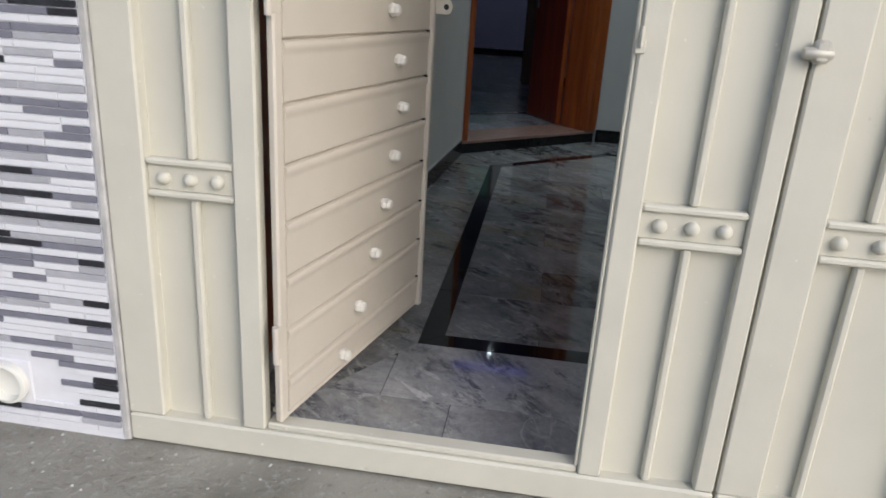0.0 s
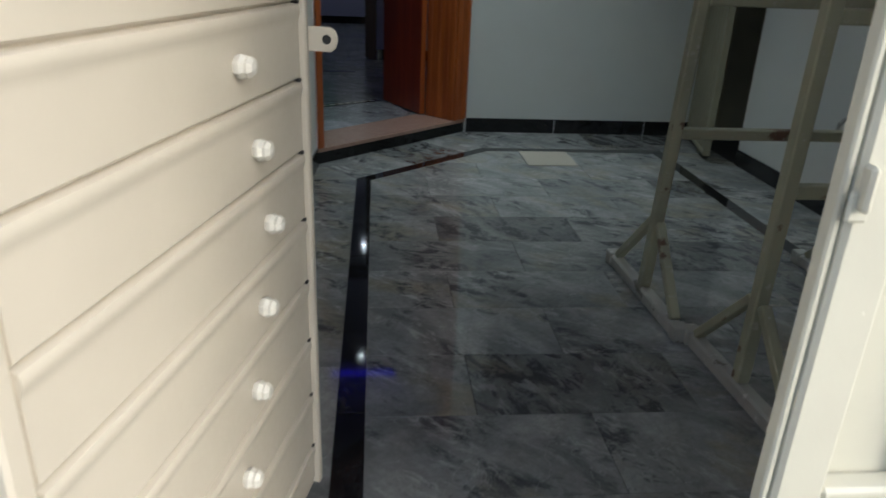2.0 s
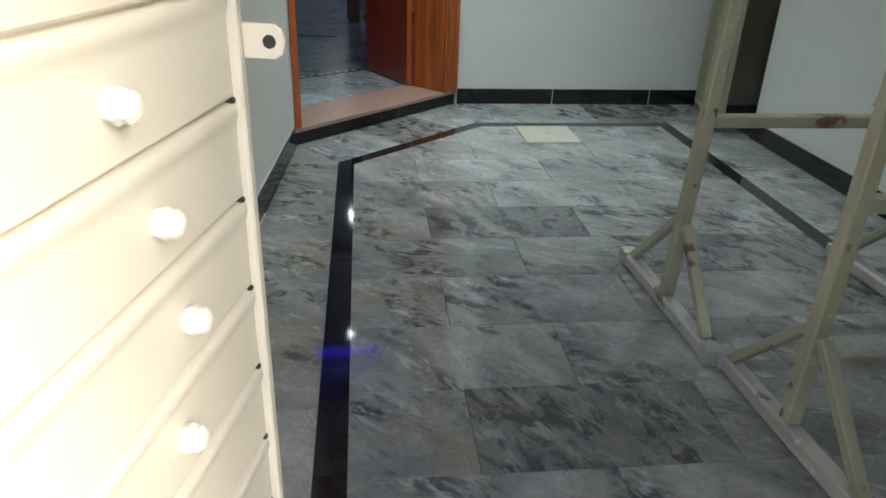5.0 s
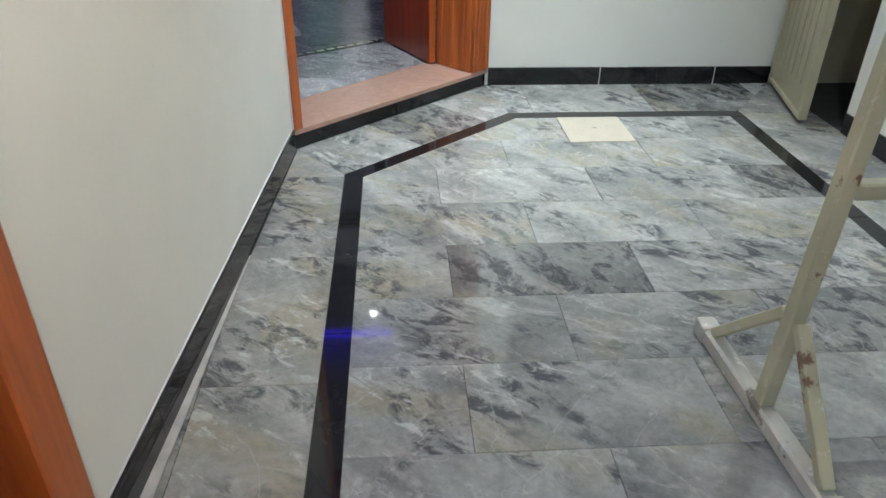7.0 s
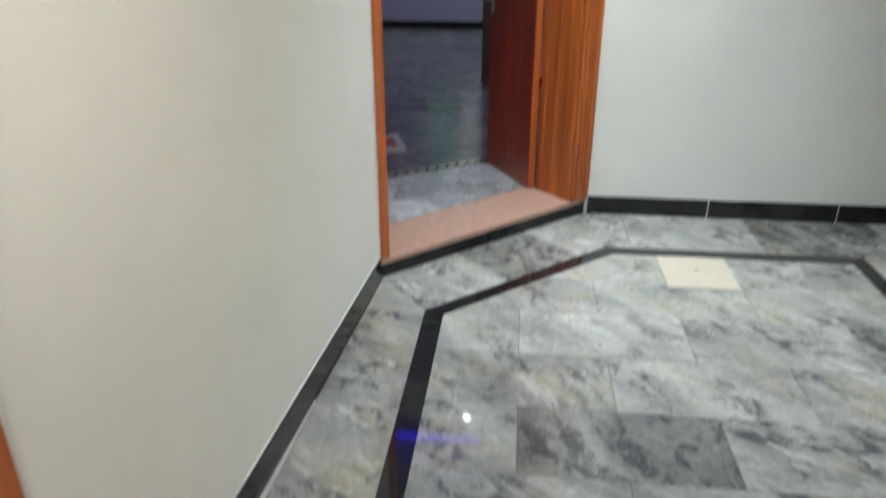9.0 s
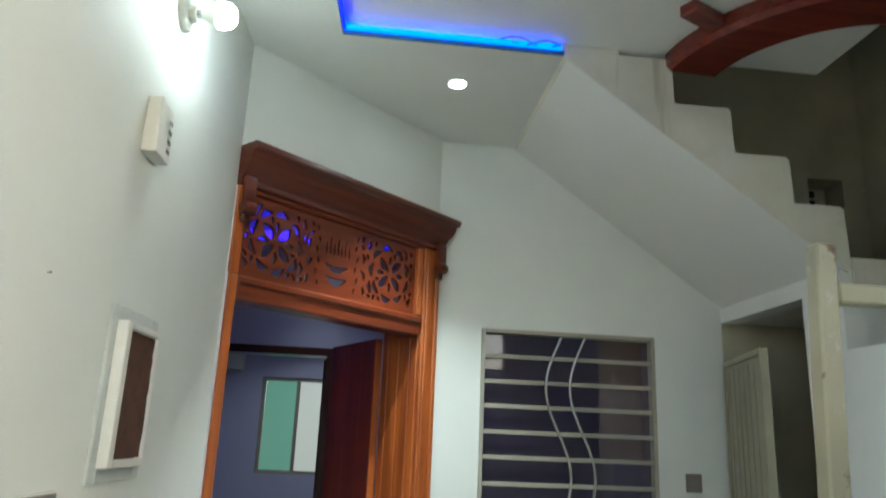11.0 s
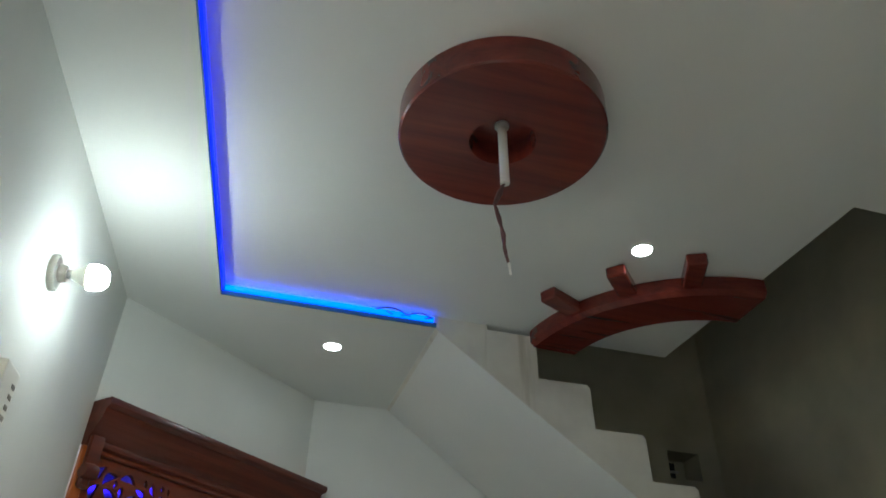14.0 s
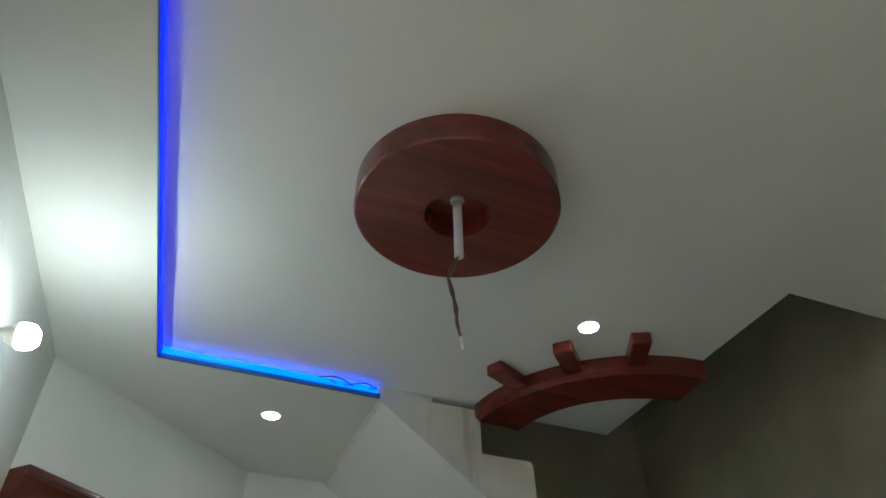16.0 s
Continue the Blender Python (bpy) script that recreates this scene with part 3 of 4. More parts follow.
for k, (z0, z1) in enumerate(zip(edges, edges[1:])):
    # pressed board: rolled bead along its top, hollow under it, flat field, lip folded back
    prof = [(-0.0062, z1 - 0.001), (-0.012, z1 - 0.0015), (-0.0175, z1 - 0.004), (-0.0192, z1 - 0.009), (-0.0192, z1 - 0.015), (-0.0175, z1 - 0.021),
            (-0.0158, z1 - 0.027), (-0.0155, z1 - 0.032), (-0.0155, z0 + 0.006), (-0.0125, z0 + 0.003), (-0.0062, z0 + 0.0025)]
    bm = bmesh.new()
    ra = [bm.verts.new((0.035, y, z)) for y, z in prof]
    rb = [bm.verts.new((WL - 0.0195, y, z)) for y, z in prof]
    for q in range(len(prof)):
        w = (q + 1) % len(prof)
        bm.faces.new((ra[q], ra[w], rb[w], rb[q]))
    bm.faces.new(ra[::-1])
    bm.faces.new(rb)
    bmesh.ops.recalc_face_normals(bm, faces=list(bm.faces))
    board = part("ribbed_board", bm, LEAF, wicket, smooth=True)
    zc = (z0 + z1) / 2
    s = max(0.24, 0.567 - 0.37 * math.sqrt((zc - 0.75) ** 2 + 0.0006) - 0.085 * (max(0.0, 0.45 - zc) / 0.3) ** 1.5)
    bm = lathe([(0.013, 0), (0.0155, 0.004), (0.0165, 0.009), (0.0135, 0.015), (0.0145, 0.019), (0.010, 0.025), (0.002, 0.027)], 7)
    moved(bm, Matrix.Translation((s, -0.0155, zc - 0.005)) @ Matrix.Rotation(radians(90), 4, "X"))
    part("knob", bm, plain("knob_white", (0.70, 0.68, 0.62), 0.4, vary=0.1, scale=60) if k == 0 else bpy.data.materials["knob_white"], board, "white-dabbed cast knob")
for z in edges[1:-1]:
    # solid dark blocks stand in for the shade in the open joint ends
    part("joint_gap", bm_box(WL - 0.0262, WL - 0.0186, -0.0178, -0.0062, z - 0.0022, z + 0.0034, 0.001), SHADE_AND_BLACK, wicket, "dark block in place of the shaded open end of a board joint")
hasp = part("hasp", moved(prism([(-0.0265, -0.019), (-0.063, -0.019), (-0.071, -0.013), (-0.075, 0.0), (-0.071, 0.013), (-0.063, 0.019), (-0.0265, 0.019)], 0, 0.0045, 0.001), Matrix(((0, 0, -1, 0.7425), (1, 0, 0, 0), (0, 1, 0, 0.975), (0, 0, 0, 1)))), LEAF, wicket)
# flat dark disc paints the shade of the bolt hole
part("hasp_hole", moved(lathe([(0.0075, 0), (0.0075, 0.0006)], 16), Matrix.Translation((0.7378, -0.057, 0.975)) @ Matrix.Rotation(radians(-90), 4, "Y")), SHADE_AND_BLACK, hasp, "dark disc in place of the shaded bolt hole")
for z in (0.255, 0.955, 1.65):
    part("hinge", join(tube([(-0.008, -0.014, z), (-0.008, -0.014, z + 0.085)], 0.0075, 10), bm_box(-0.006, 0.022, -0.016, -0.0125, z + 0.004, z + 0.081, 0.001)), LEAF, wicket, smooth=True)

# ---- mosaic wall beside the gate ----
mosaic = solid("wall_mosaic", bm_box(-3.0, -0.480, GY, GY + 0.20, -0.05, 3.2), WHITE_GROUT, "street wall faced with white, grey and black strip mosaic", "wall")
part("wall_edge", bm_box(-0.480, -0.463, GY - 0.006, GY + 0.14, 0.0, 2.44, 0.003), EDGE, mosaic, "rough cement joint beside the gate")
rng = random.Random(4)
rest = bmesh.new()
PITCH = 0.0158
shared = {}
rows_n = int(2.4 / PITCH)
SOCKX, SOCKZ = -0.748, 0.118
for r in range(rows_n):
    z = 0.012 + r * PITCH
    x = -0.484
    first = True
    while x > -2.2:
        ln = rng.choice((0.08, 0.105, 0.105, 0.15, 0.20)) if not first else rng.choice((0.06, 0.10, 0.14))
        first = False
        band = r % 3
        tone = rng.choices((0, 1, 2, 3), ((12, 1, 0, 0), (3, 4, 4, 1), (3, 2, 4, 3))[band])[0]
        if not (abs(x - ln / 2 - SOCKX) < 0.055 + ln / 2 and abs(z - SOCKZ) < 0.058):
            if r < 70 and x - ln > -0.95 and len(mosaic.children) < 290:
                key = (ln, tone)
                if key not in shared:
                    shared[key] = mesh_of("tile", bm_box(-ln + 0.002, 0, -0.005, 0, 0.0, PITCH - 0.0024, 0.0008), MOSAIC[tone])
                ob = new("tile", shared[key])
                ob.location, ob.parent = (x, GY + 0.0005, z), mosaic
            else:
                b0 = bm_box(x - ln + 0.002, x, GY - 0.005, GY + 0.001, z, z + PITCH - 0.0024)
                for f in b0.faces:
                    f.material_index = tone
                me = bpy.data.meshes.new("tmp")
                b0.to_mesh(me)
                rest.from_mesh(me)
                bpy.data.meshes.remove(me)
                b0.free()
        x -= ln
ob = part("far_tiles", rest, MOSAIC[0], mosaic)
for m in MOSAIC[1:]:
    ob.data.materials.append(m)
tagged(ob, kind="stuff")
sock = thing("pipe_outlet", pose(SOCKX, GY, SOCKZ), "white plastic round pipe outlet set in plaster at the wall foot", "outlet")
part("plaster_patch", bm_box(-0.055, 0.055, -0.006, 0.0, -0.055, 0.055, 0.003), WHITE_GROUT, sock, "rough white plaster patch")
part("ring", moved(lathe([(0.042, 0), (0.050, 0.004), (0.050, 0.020), (0.043, 0.023), (0.039, 0.004), (0.001, 0.002)], 28), Matrix.Translation((0, -0.006, 0)) @ Matrix.Rotation(radians(90), 4, "X")), PLASTIC, sock, smooth=True)

# ---- house door in the slanted wall ----
frame_thing = thing("door_frame", DIAG @ pose(0, 0, 0), "orange varnished carved wooden door frame with fretwork head", "door frame")
part("jamb", bm_box(0.0, 0.040, -0.022, 0.30, STEP, 2.235, 0.004), ORANGE, frame_thing)
rj = part("jamb", bm_box(1.135, 1.225, 0.001, 0.24, STEP, 2.235, 0.004), ORANGE, frame_thing)
for k in range(3):
    part("flute", bm_box(1.131, 1.1355, 0.045 + 0.075 * k, 0.085 + 0.075 * k, STEP + 0.02, 2.22, 0.002), ORANGE, rj)
part("casing", bm_box(1.140, 1.248, -0.026, 0.0, STEP, 2.598, 0.006), ORANGE, frame_thing)
part("casing_bead", bm_box(1.150, 1.172, -0.038, -0.0265, STEP + 0.01, 2.55, 0.004), ORANGE, frame_thing)
part("casing_bead", bm_box(1.215, 1.243, -0.040, -0.0265, STEP + 0.01, 2.55, 0.005), ORANGE, frame_thing)
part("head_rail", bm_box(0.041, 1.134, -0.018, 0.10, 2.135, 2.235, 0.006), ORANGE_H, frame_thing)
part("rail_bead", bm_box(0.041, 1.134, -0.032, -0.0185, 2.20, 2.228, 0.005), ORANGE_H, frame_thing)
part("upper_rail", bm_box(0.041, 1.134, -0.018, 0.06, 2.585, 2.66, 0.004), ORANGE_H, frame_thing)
part("upright", bm_box(-0.004, 0.0405, -0.022, 0.06, 2.236, 2.60, 0.004), ORANGE, frame_thing)
part("upright", bm_box(1.095, 1.1345, -0.020, 0.06, 2.236, 2.584, 0.004), ORANGE, frame_thing)
# cornice: bead, hollow, swelling round and square top, run the length of the head
moulding = [(-0.0005, 2.60), (-0.028, 2.60), (-0.036, 2.606), (-0.038, 2.618), (-0.034, 2.628), (-0.044, 2.636), (-0.056, 2.650), (-0.062, 2.668), (-0.072, 2.676), (-0.084, 2.694),
            (-0.092, 2.716), (-0.094, 2.732), (-0.108, 2.738), (-0.115, 2.746), (-0.115, 2.766), (-0.110, 2.772), (-0.0005, 2.772)]
bm = bmesh.new()
enda, endb = [[bm.verts.new((x0 + (0.055 * (-d - 0.03) / 0.085 if x0 > 1 and d < -0.03 else 0), d, z)) for d, z in moulding] for x0 in (-0.004, 1.260)]
for q in range(len(moulding)):
    w = (q + 1) % len(moulding)
    bm.faces.new((enda[q], enda[w], endb[w], endb[q]))
bm.faces.new(enda[::-1])
bm.faces.new(endb)
bmesh.ops.recalc_face_normals(bm, faces=list(bm.faces))
cornice = part("cornice", bm, CORNICE, frame_thing, "dark red varnished cornice moulding", True)
for s in (-0.003, 1.205):
    bm = join(bm_box(s, s + 0.055, -0.068, -0.0405, 2.50, 2.634, 0.012, 2), moved(lathe([(0.026, 0), (0.030, 0.02), (0.030, 0.035), (0.026, 0.055)], 14), Matrix.Translation((s, -0.058, 2.50)) @ Matrix.Rotation(radians(90), 4, "Y")),
              bm_box(s + 0.004, s + 0.051, -0.055, -0.027, 2.44, 2.50, 0.010))
    part("corbel", bm, CORNICE, frame_thing, "scrolled corbel", True)


PX0, PX1, PZ0, PZ1 = 0.041, 1.095, 2.236, 2.584
pm, pz = (PX0 + PX1) / 2, (PZ0 + PZ1) / 2


def leaf_hole(x, z, deg, length, width, bend=0.0, n=6):
    """The outline of a pointed leaf in the x-z plane; bend bows its spine."""
    a = radians(deg)
    up, down = [], []
    for i in range(n + 1):
        f = i / n
        u, w = (f - 0.5) * length, width / 2 * math.sin(math.pi * f) ** 0.8
        v = bend * (math.sin(math.pi * f) - 0.6)
        up.append((u, v + w))
        down.append((u, v - w))
    pts = up + down[-2:0:-1]
    return [(x + u * math.cos(a) - v * math.sin(a), z + u * math.sin(a) + v * math.cos(a)) for u, v in pts]


holes = []


def near(p, a, b):
    """The distance of p from the stretch a to b."""
    dx, dz = b[0] - a[0], b[1] - a[1]
    f = max(0.0, min(1.0, ((p[0] - a[0]) * dx + (p[1] - a[1]) * dz) / (dx * dx + dz * dz + 1e-12)))
    return math.hypot(p[0] - a[0] - f * dx, p[1] - a[1] - f * dz)


def cut(poly, gap=0.0050):
    """Keeps an opening if it leaves wood enough round it."""
    if any(abs(x - pm) > 0.506 or abs(z - pz) > 0.156 for x, z in poly):
        return
    cx, cz = sum(p[0] for p in poly) / len(poly), sum(p[1] for p in poly) / len(poly)
    reach = max(math.hypot(x - cx, z - cz) for x, z in poly)
    for ox, oz, far, other in holes:
        if math.hypot(cx - ox, cz - oz) > reach + far + gap:
            continue
        if math.hypot(cx - ox, cz - oz) < 0.012:
            return
        for these, those in ((poly, other), (other, poly)):
            if any(near(p, a, b) < gap for p in these for a, b in zip(those, those[1:] + those[:1])):
                return
    holes.append((cx, cz, reach, poly))


def both(x, z, deg, length, width, bend=0.0):
    cut(leaf_hole(pm + x, pz + z, deg, length, width, bend))
    cut(leaf_hole(pm - x, pz + z, 180 - deg, length, width, -bend))


# lettered medallion: tall thin strokes over two bowls
for x, z, ln, w in ((-0.068, 0.045, 0.075, 0.008), (-0.045, 0.062, 0.085, 0.009), (-0.022, 0.045, 0.065, 0.008), (0.002, 0.060, 0.090, 0.009), (0.024, 0.045, 0.060, 0.008), (0.047, 0.062, 0.085, 0.009), (0.070, 0.045, 0.070, 0.008)):
    cut(leaf_hole(pm + x, pz + z, 90, ln, w, 0.003), 0.005)
cut(leaf_hole(pm, pz - 0.040, 0, 0.150, 0.032, -0.024), 0.005)
cut(leaf_hole(pm, pz - 0.098, 0, 0.130, 0.040, -0.024), 0.005)
for k in range(6):
    both(0.112 + 0.012 * (k % 2), -0.125 + 0.05 * k, 78, 0.034, 0.012, 0.004)
# rosette of four broad and four narrow petals, then rings of bowed leaves
RX = 0.345
for k in range(4):
    d = 45 + 90 * k
    both(RX + 0.060 * math.cos(radians(d)), 0.060 * math.sin(radians(d)), d, 0.088, 0.046, 0.006)
for k in range(4):
    d = 90 * k
    both(RX + 0.066 * math.cos(radians(d)), 0.066 * math.sin(radians(d)), d, 0.056, 0.024, 0.0)
for r, count, ln, w, bow, turn in ((0.126, 9, 0.078, 0.032, -0.016, 84), (0.160, 11, 0.066, 0.030, -0.010, 66), (0.186, 14, 0.056, 0.025, 0.009, 108), (0.21, 16, 0.048, 0.022, 0.007, 65)):
    for k in range(count):
        d = 360 * (k + 0.5) / count
        both(RX + r * math.cos(radians(d)), r * math.sin(radians(d)), d + turn, ln, w, bow)
for ix in range(22):
    for iz in range(17):
        both(0.155 + 0.017 * ix, -0.15 + 0.01875 * iz, 37 * ix + 53 * iz, 0.034, 0.018, 0.003)
fret = bmesh.new()
rim = [(PX0, PZ0), (PX1, PZ0), (PX1, PZ1), (PX0, PZ1)]
for loop in [rim] + [h[3] for h in holes]:
    vs = [fret.verts.new((x, 0, z)) for x, z in loop]
    for p, q in zip(vs, vs[1:] + vs[:1]):
        fret.edges.new((p, q))
bmesh.ops.triangle_fill(fret, use_beauty=True, use_dissolve=False, edges=list(fret.edges), normal=(0, -1, 0))
grown = bmesh.ops.extrude_face_region(fret, geom=list(fret.faces))
bmesh.ops.translate(fret, vec=(0, 0.018, 0), verts=[g for g in grown["geom"] if isinstance(g, bmesh.types.BMVert)])
bmesh.ops.recalc_face_normals(fret, faces=list(fret.faces))
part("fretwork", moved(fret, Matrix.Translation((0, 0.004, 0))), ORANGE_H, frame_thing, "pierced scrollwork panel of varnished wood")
part("frame_shadow_gap", bm_box(1.2255, 1.2695, 0.0, 0.25, STEP, 2.659), WALL, frame_thing)
leafm = DIAG @ pose(1.094, 0.255, 0, 0, 0, 73)
leaf = thing("house_door", leafm, "dark red-brown veneered wooden door leaf standing open", "door")
lf = part("leaf", bm_box(0, 0.54, -0.040, 0.0, STEP + 0.008, 2.13, 0.003), LEAFWOOD, leaf)
part("edge_strip", bm_box(-0.004, -0.0005, -0.038, -0.002, STEP + 0.01, 2.12, 0.001), ORANGE, leaf, "pale varnished edge lipping")
part("handle", join(tube([(0.50, 0.0, 1.02), (0.50, 0.045, 1.02), (0.40, 0.05, 1.02)], 0.009, 10), bm_box(0.485, 0.515, 0.0005, 0.006, 0.94, 1.12, 0.002)), STEEL, leaf, "steel lever handle", True)

# threshold
sill = thing("door_step", DIAG @ pose(0, 0, 0), "pink marble threshold slab over a black marble riser", "step")
part("tread", bm_box(-0.004, 1.258, -0.018, 0.30, STEP - 0.022, STEP, 0.004, 2), PINK, sill, "pink granite threshold slab")
for s0, s1 in ((0.004, 0.60), (0.606, 1.256)):
    part("riser", bm_box(s0, s1, -0.004, 0.05, 0.0, STEP - 0.0225, 0.002), BLACK, sill, "black marble riser piece")

# left-hand wooden door near the gate
side = thing("side_door", on_left(2.972, 0), "closed wooden side door with an orange varnished frame", "door")
part("jamb", bm_box(-0.20, 0.018, 0.90, 0.998, 0.0, 2.115, 0.005), ORANGE, side)
part("jamb", bm_box(-0.20, 0.018, 0.002, 0.10, 0.0, 2.115, 0.005), ORANGE, side)
part("head", bm_box(-0.20, 0.018, 0.101, 0.899, 2.02, 2.115, 0.005), ORANGE, side)
part("leaf", bm_box(-0.12, -0.08, 0.102, 0.898, 0.01, 2.018, 0.003), LEAFWOOD, side)

# ---- window with grille ----
win = thing("window_1", pose(0, YB, 0), "grilled house window in a beige steel frame, dark room behind", "window")
tagged(win, kind="structure")
for n_, b_ in (("frame_side", (WX0 + 0.001, WX0 + 0.022)), ("frame_side", (WX1 - 0.022, WX1 - 0.001))):
    part(n_, bm_box(*b_, -0.004, 0.06, WZ0 + 0.001, WZ1 - 0.001, 0.003), GRILLE, win)
part("frame_top", bm_box(WX0 + 0.023, WX1 - 0.023, -0.003, 0.06, WZ1 - 0.022, WZ1 - 0.001, 0.003), GRILLE, win)
part("frame_bottom", bm_box(WX0 + 0.023, WX1 - 0.023, -0.003, 0.06, WZ0 + 0.001, WZ0 + 0.022, 0.003), GRILLE, win)
for z in (2.068, 1.938, 1.812, 1.683, 1.558, 1.429, 1.298):
    part("grille_bar", bm_box(WX0 + 0.023, WX1 - 0.023, 0.012, 0.018, z - 0.011, z + 0.011, 0.001), GRILLE, win)
for x in (1.378, 1.506):
    pts = [(x + 0.066 - 0.066 * math.cos(2 * math.pi * (z - 1.917) / 0.91), 0.004, z) for z in [2.184 - 0.99 * i / 36 for i in range(37)]]
    part("wave_rod", tube(pts, 0.0075, 10), STEEL, win, "polished steel wavy rod", True)
pane = part("pane", bm_box(WX0 + 0.024, WX1 - 0.024, 0.050, 0.055, WZ0 + 0.024, WZ1 - 0.024), GLASS, win)
pane.visible_shadow = False
# plain beige panel behind the upper right part of the pane
blind = thing("window_blind", pose(1.725, YB + 0.19, 1.56), "plain beige panel behind the upper right part of the window pane", "blind")
part("cloth", bm_box(0, 0.248, 0, 0.004, 0, 0.66, 0.001), BEIGEPANEL, blind)
part("hem_bar", tube([(0.0, 0.002, -0.006), (0.248, 0.002, -0.006)], 0.006, 8), BEIGEPANEL, blind, smooth=True)
# far window and inner door frame
fwin = tagged(thing("window_2", pose(0, FY1, 0), "far two-pane window with one green and one white pane", "window"), kind="structure")
part("pane", bm_box(FW0 + 0.06, -0.47, 0.05, 0.056, FWZ0 + 0.05, FWZ1 - 0.05), GREENPANE, fwin, "green glass pane glowing in place of daylight behind it")
part("pane", bm_box(-0.42, FW1 - 0.05, 0.05, 0.056, FWZ0 + 0.05, FWZ1 - 0.05), WHITEPANE, fwin, "frosted white pane glowing in place of daylight behind it")
for b_ in ((FW0 + 0.001, FW0 + 0.055), (-0.47, -0.42), (FW1 - 0.05, FW1 - 0.001)):
    part("stile", bm_box(*b_, 0.03, 0.08, FWZ0 + 0.051, FWZ1 - 0.051, 0.004), GRILLE, fwin)
for z in (FWZ0 + 0.001, FWZ1 - 0.05):
    part("rail", bm_box(FW0 + 0.001, FW1 - 0.001, 0.03, 0.08, z, z + 0.049, 0.004), GRILLE, fwin)
inner = thing("inner_door_frame", pose(0, HY1, 0), "dark brown wooden frame of the inner doorway", "door frame")
part("jamb", bm_box(0.10, 0.19, -0.03, 0.21, STEP, 2.30, 0.004), DARKFRAME, inner)
part("jamb", bm_box(-1.0, -0.91, -0.03, 0.21, STEP, 2.30, 0.004), DARKFRAME, inner)
part("head", bm_box(-1.0, 0.19, -0.03, 0.21, 2.301, 2.37, 0.004), DARKFRAME, inner)
part("leaf", bm_box(0.075, 0.098, 0.1, 0.75, STEP + 0.01, 2.28, 0.004), DARKFRAME, inner, "open inner door leaf seen edge-on")
for n_, p in (("skirting_far", bm_box(HX0, HX1, FY1 - 0.012, FY1, STEP, STEP + 0.10)), ("skirting_hall", bm_box(0.20, HX1, HY1 - 0.012, HY1, STEP, STEP + 0.10))):
    solid(n_, p, BLACK, "black marble skirting", "skirting")

mat = thing("floor_cloth", pose(-0.42, 9.27, STEP, 0, 0, 18), "white folded cloth with a pink patch lying on the hall floor", "cloth")
part("sheet", bm_box(-0.11, 0.11, -0.19, 0.19, 0.0005, 0.022, 0.010, 3), FROST, mat, smooth=True)
part("patch", bm_box(-0.07, 0.06, -0.12, 0.09, 0.0225, 0.028, 0.003, 2), plain("pink_cloth", (0.55, 0.20, 0.24), 0.9, vary=0.2, scale=30.0, grain=0.4), mat, "faded pink patch", True)
cooler = thing("air_conditioner", pose(-1.36, FY1, 2.47), "white wall air conditioner high on the far room wall", "air conditioner")
part("case", bm_box(-0.42, 0.15, -0.20, 0.0, -0.03, 0.26, 0.03, 3), PLASTIC, cooler, smooth=True)
part("louvre", bm_box(-0.38, 0.11, -0.19, -0.05, -0.045, -0.031, 0.004), GREYPLATE, cooler, "grey outlet louvre")

# ---- store door under the landing ----
hd = math.degrees(math.atan2(7.79 - 8.40, 2.205 - 2.352))
store = thing("store_door", pose(2.352, 8.395, 0, 0, 0, hd), "olive beige ribbed sheet steel door standing ajar", "door")
SW = 0.64
sh = part("sheet", bm_box(0.02, SW - 0.02, -0.006, 0.006, 0.05, 2.06), SHEET, store)
for k in range(7):
    part("rib", bm_box(0.05 + 0.085 * k, 0.078 + 0.085 * k, 0.0065, 0.010, 0.09, 2.04, 0.0015), SHEET, sh)
    part("rib", bm_box(0.05 + 0.085 * k, 0.078 + 0.085 * k, -0.010, -0.0065, 0.16, 2.04, 0.0015), SHEET, sh)
part("frame_bar", bm_box(0, 0.0195, -0.02, 0.02, 0.03, 2.09, 0.003), SHEET, store)
part("frame_bar", bm_box(SW - 0.0195, SW, -0.02, 0.02, 0.03, 2.09, 0.003), SHEET, store)
part("frame_bar", bm_box(0.02, SW - 0.02, -0.02, 0.02, 2.061, 2.09, 0.003), SHEET, store)
part("frame_bar", bm_box(0.02, SW - 0.02, -0.02, 0.02, 0.03, 0.0495, 0.003), SHEET, store)
part("bolt", join(tube([(SW - 0.12, 0.024, 0.98), (SW + 0.01, 0.024, 0.98)], 0.007, 10), bm_box(SW - 0.10, SW - 0.03, 0.0175, 0.024, 0.955, 1.005, 0.002)), STEEL, store, "steel sliding bolt", True)

# ---- trestles ----


def trestle(name, x0, x1, ymid, half, skew, lean, label):
    t = thing(name, pose(0, 0, 0), label, "trestle", "painters' trestles")
    for x in (x0, x1):
        f = part("foot", bar((x + skew, ymid - half, 0.024), (x - skew, ymid + half, 0.024), 0.044, 0.046, 0.006), FOOT, t, "whitewash-spattered foot bar")
        for e in (-1, 1):
            part("end_block", bm_box(x - e * skew - 0.026, x - e * skew + 0.026, ymid + e * half - 0.028, ymid + e * half + 0.028, 0.001, 0.053, 0.007, 2), FOOT, f)
        part("post", bar((x, ymid, 0.0475), (x + lean * 2.0, ymid, 2.0), 0.038, 0.038, 0.004), IRON, t)
        part("brace", bar((x + skew * 0.85, ymid - half * 0.86, 0.050), (x + lean * 0.28, ymid - 0.026, 0.29), 0.030, 0.027, 0.003), IRON, t)
        part("brace", bar((x - skew * 0.85, ymid + half * 0.86, 0.050), (x + lean * 0.28, ymid + 0.026, 0.29), 0.030, 0.027, 0.003), IRON, t)
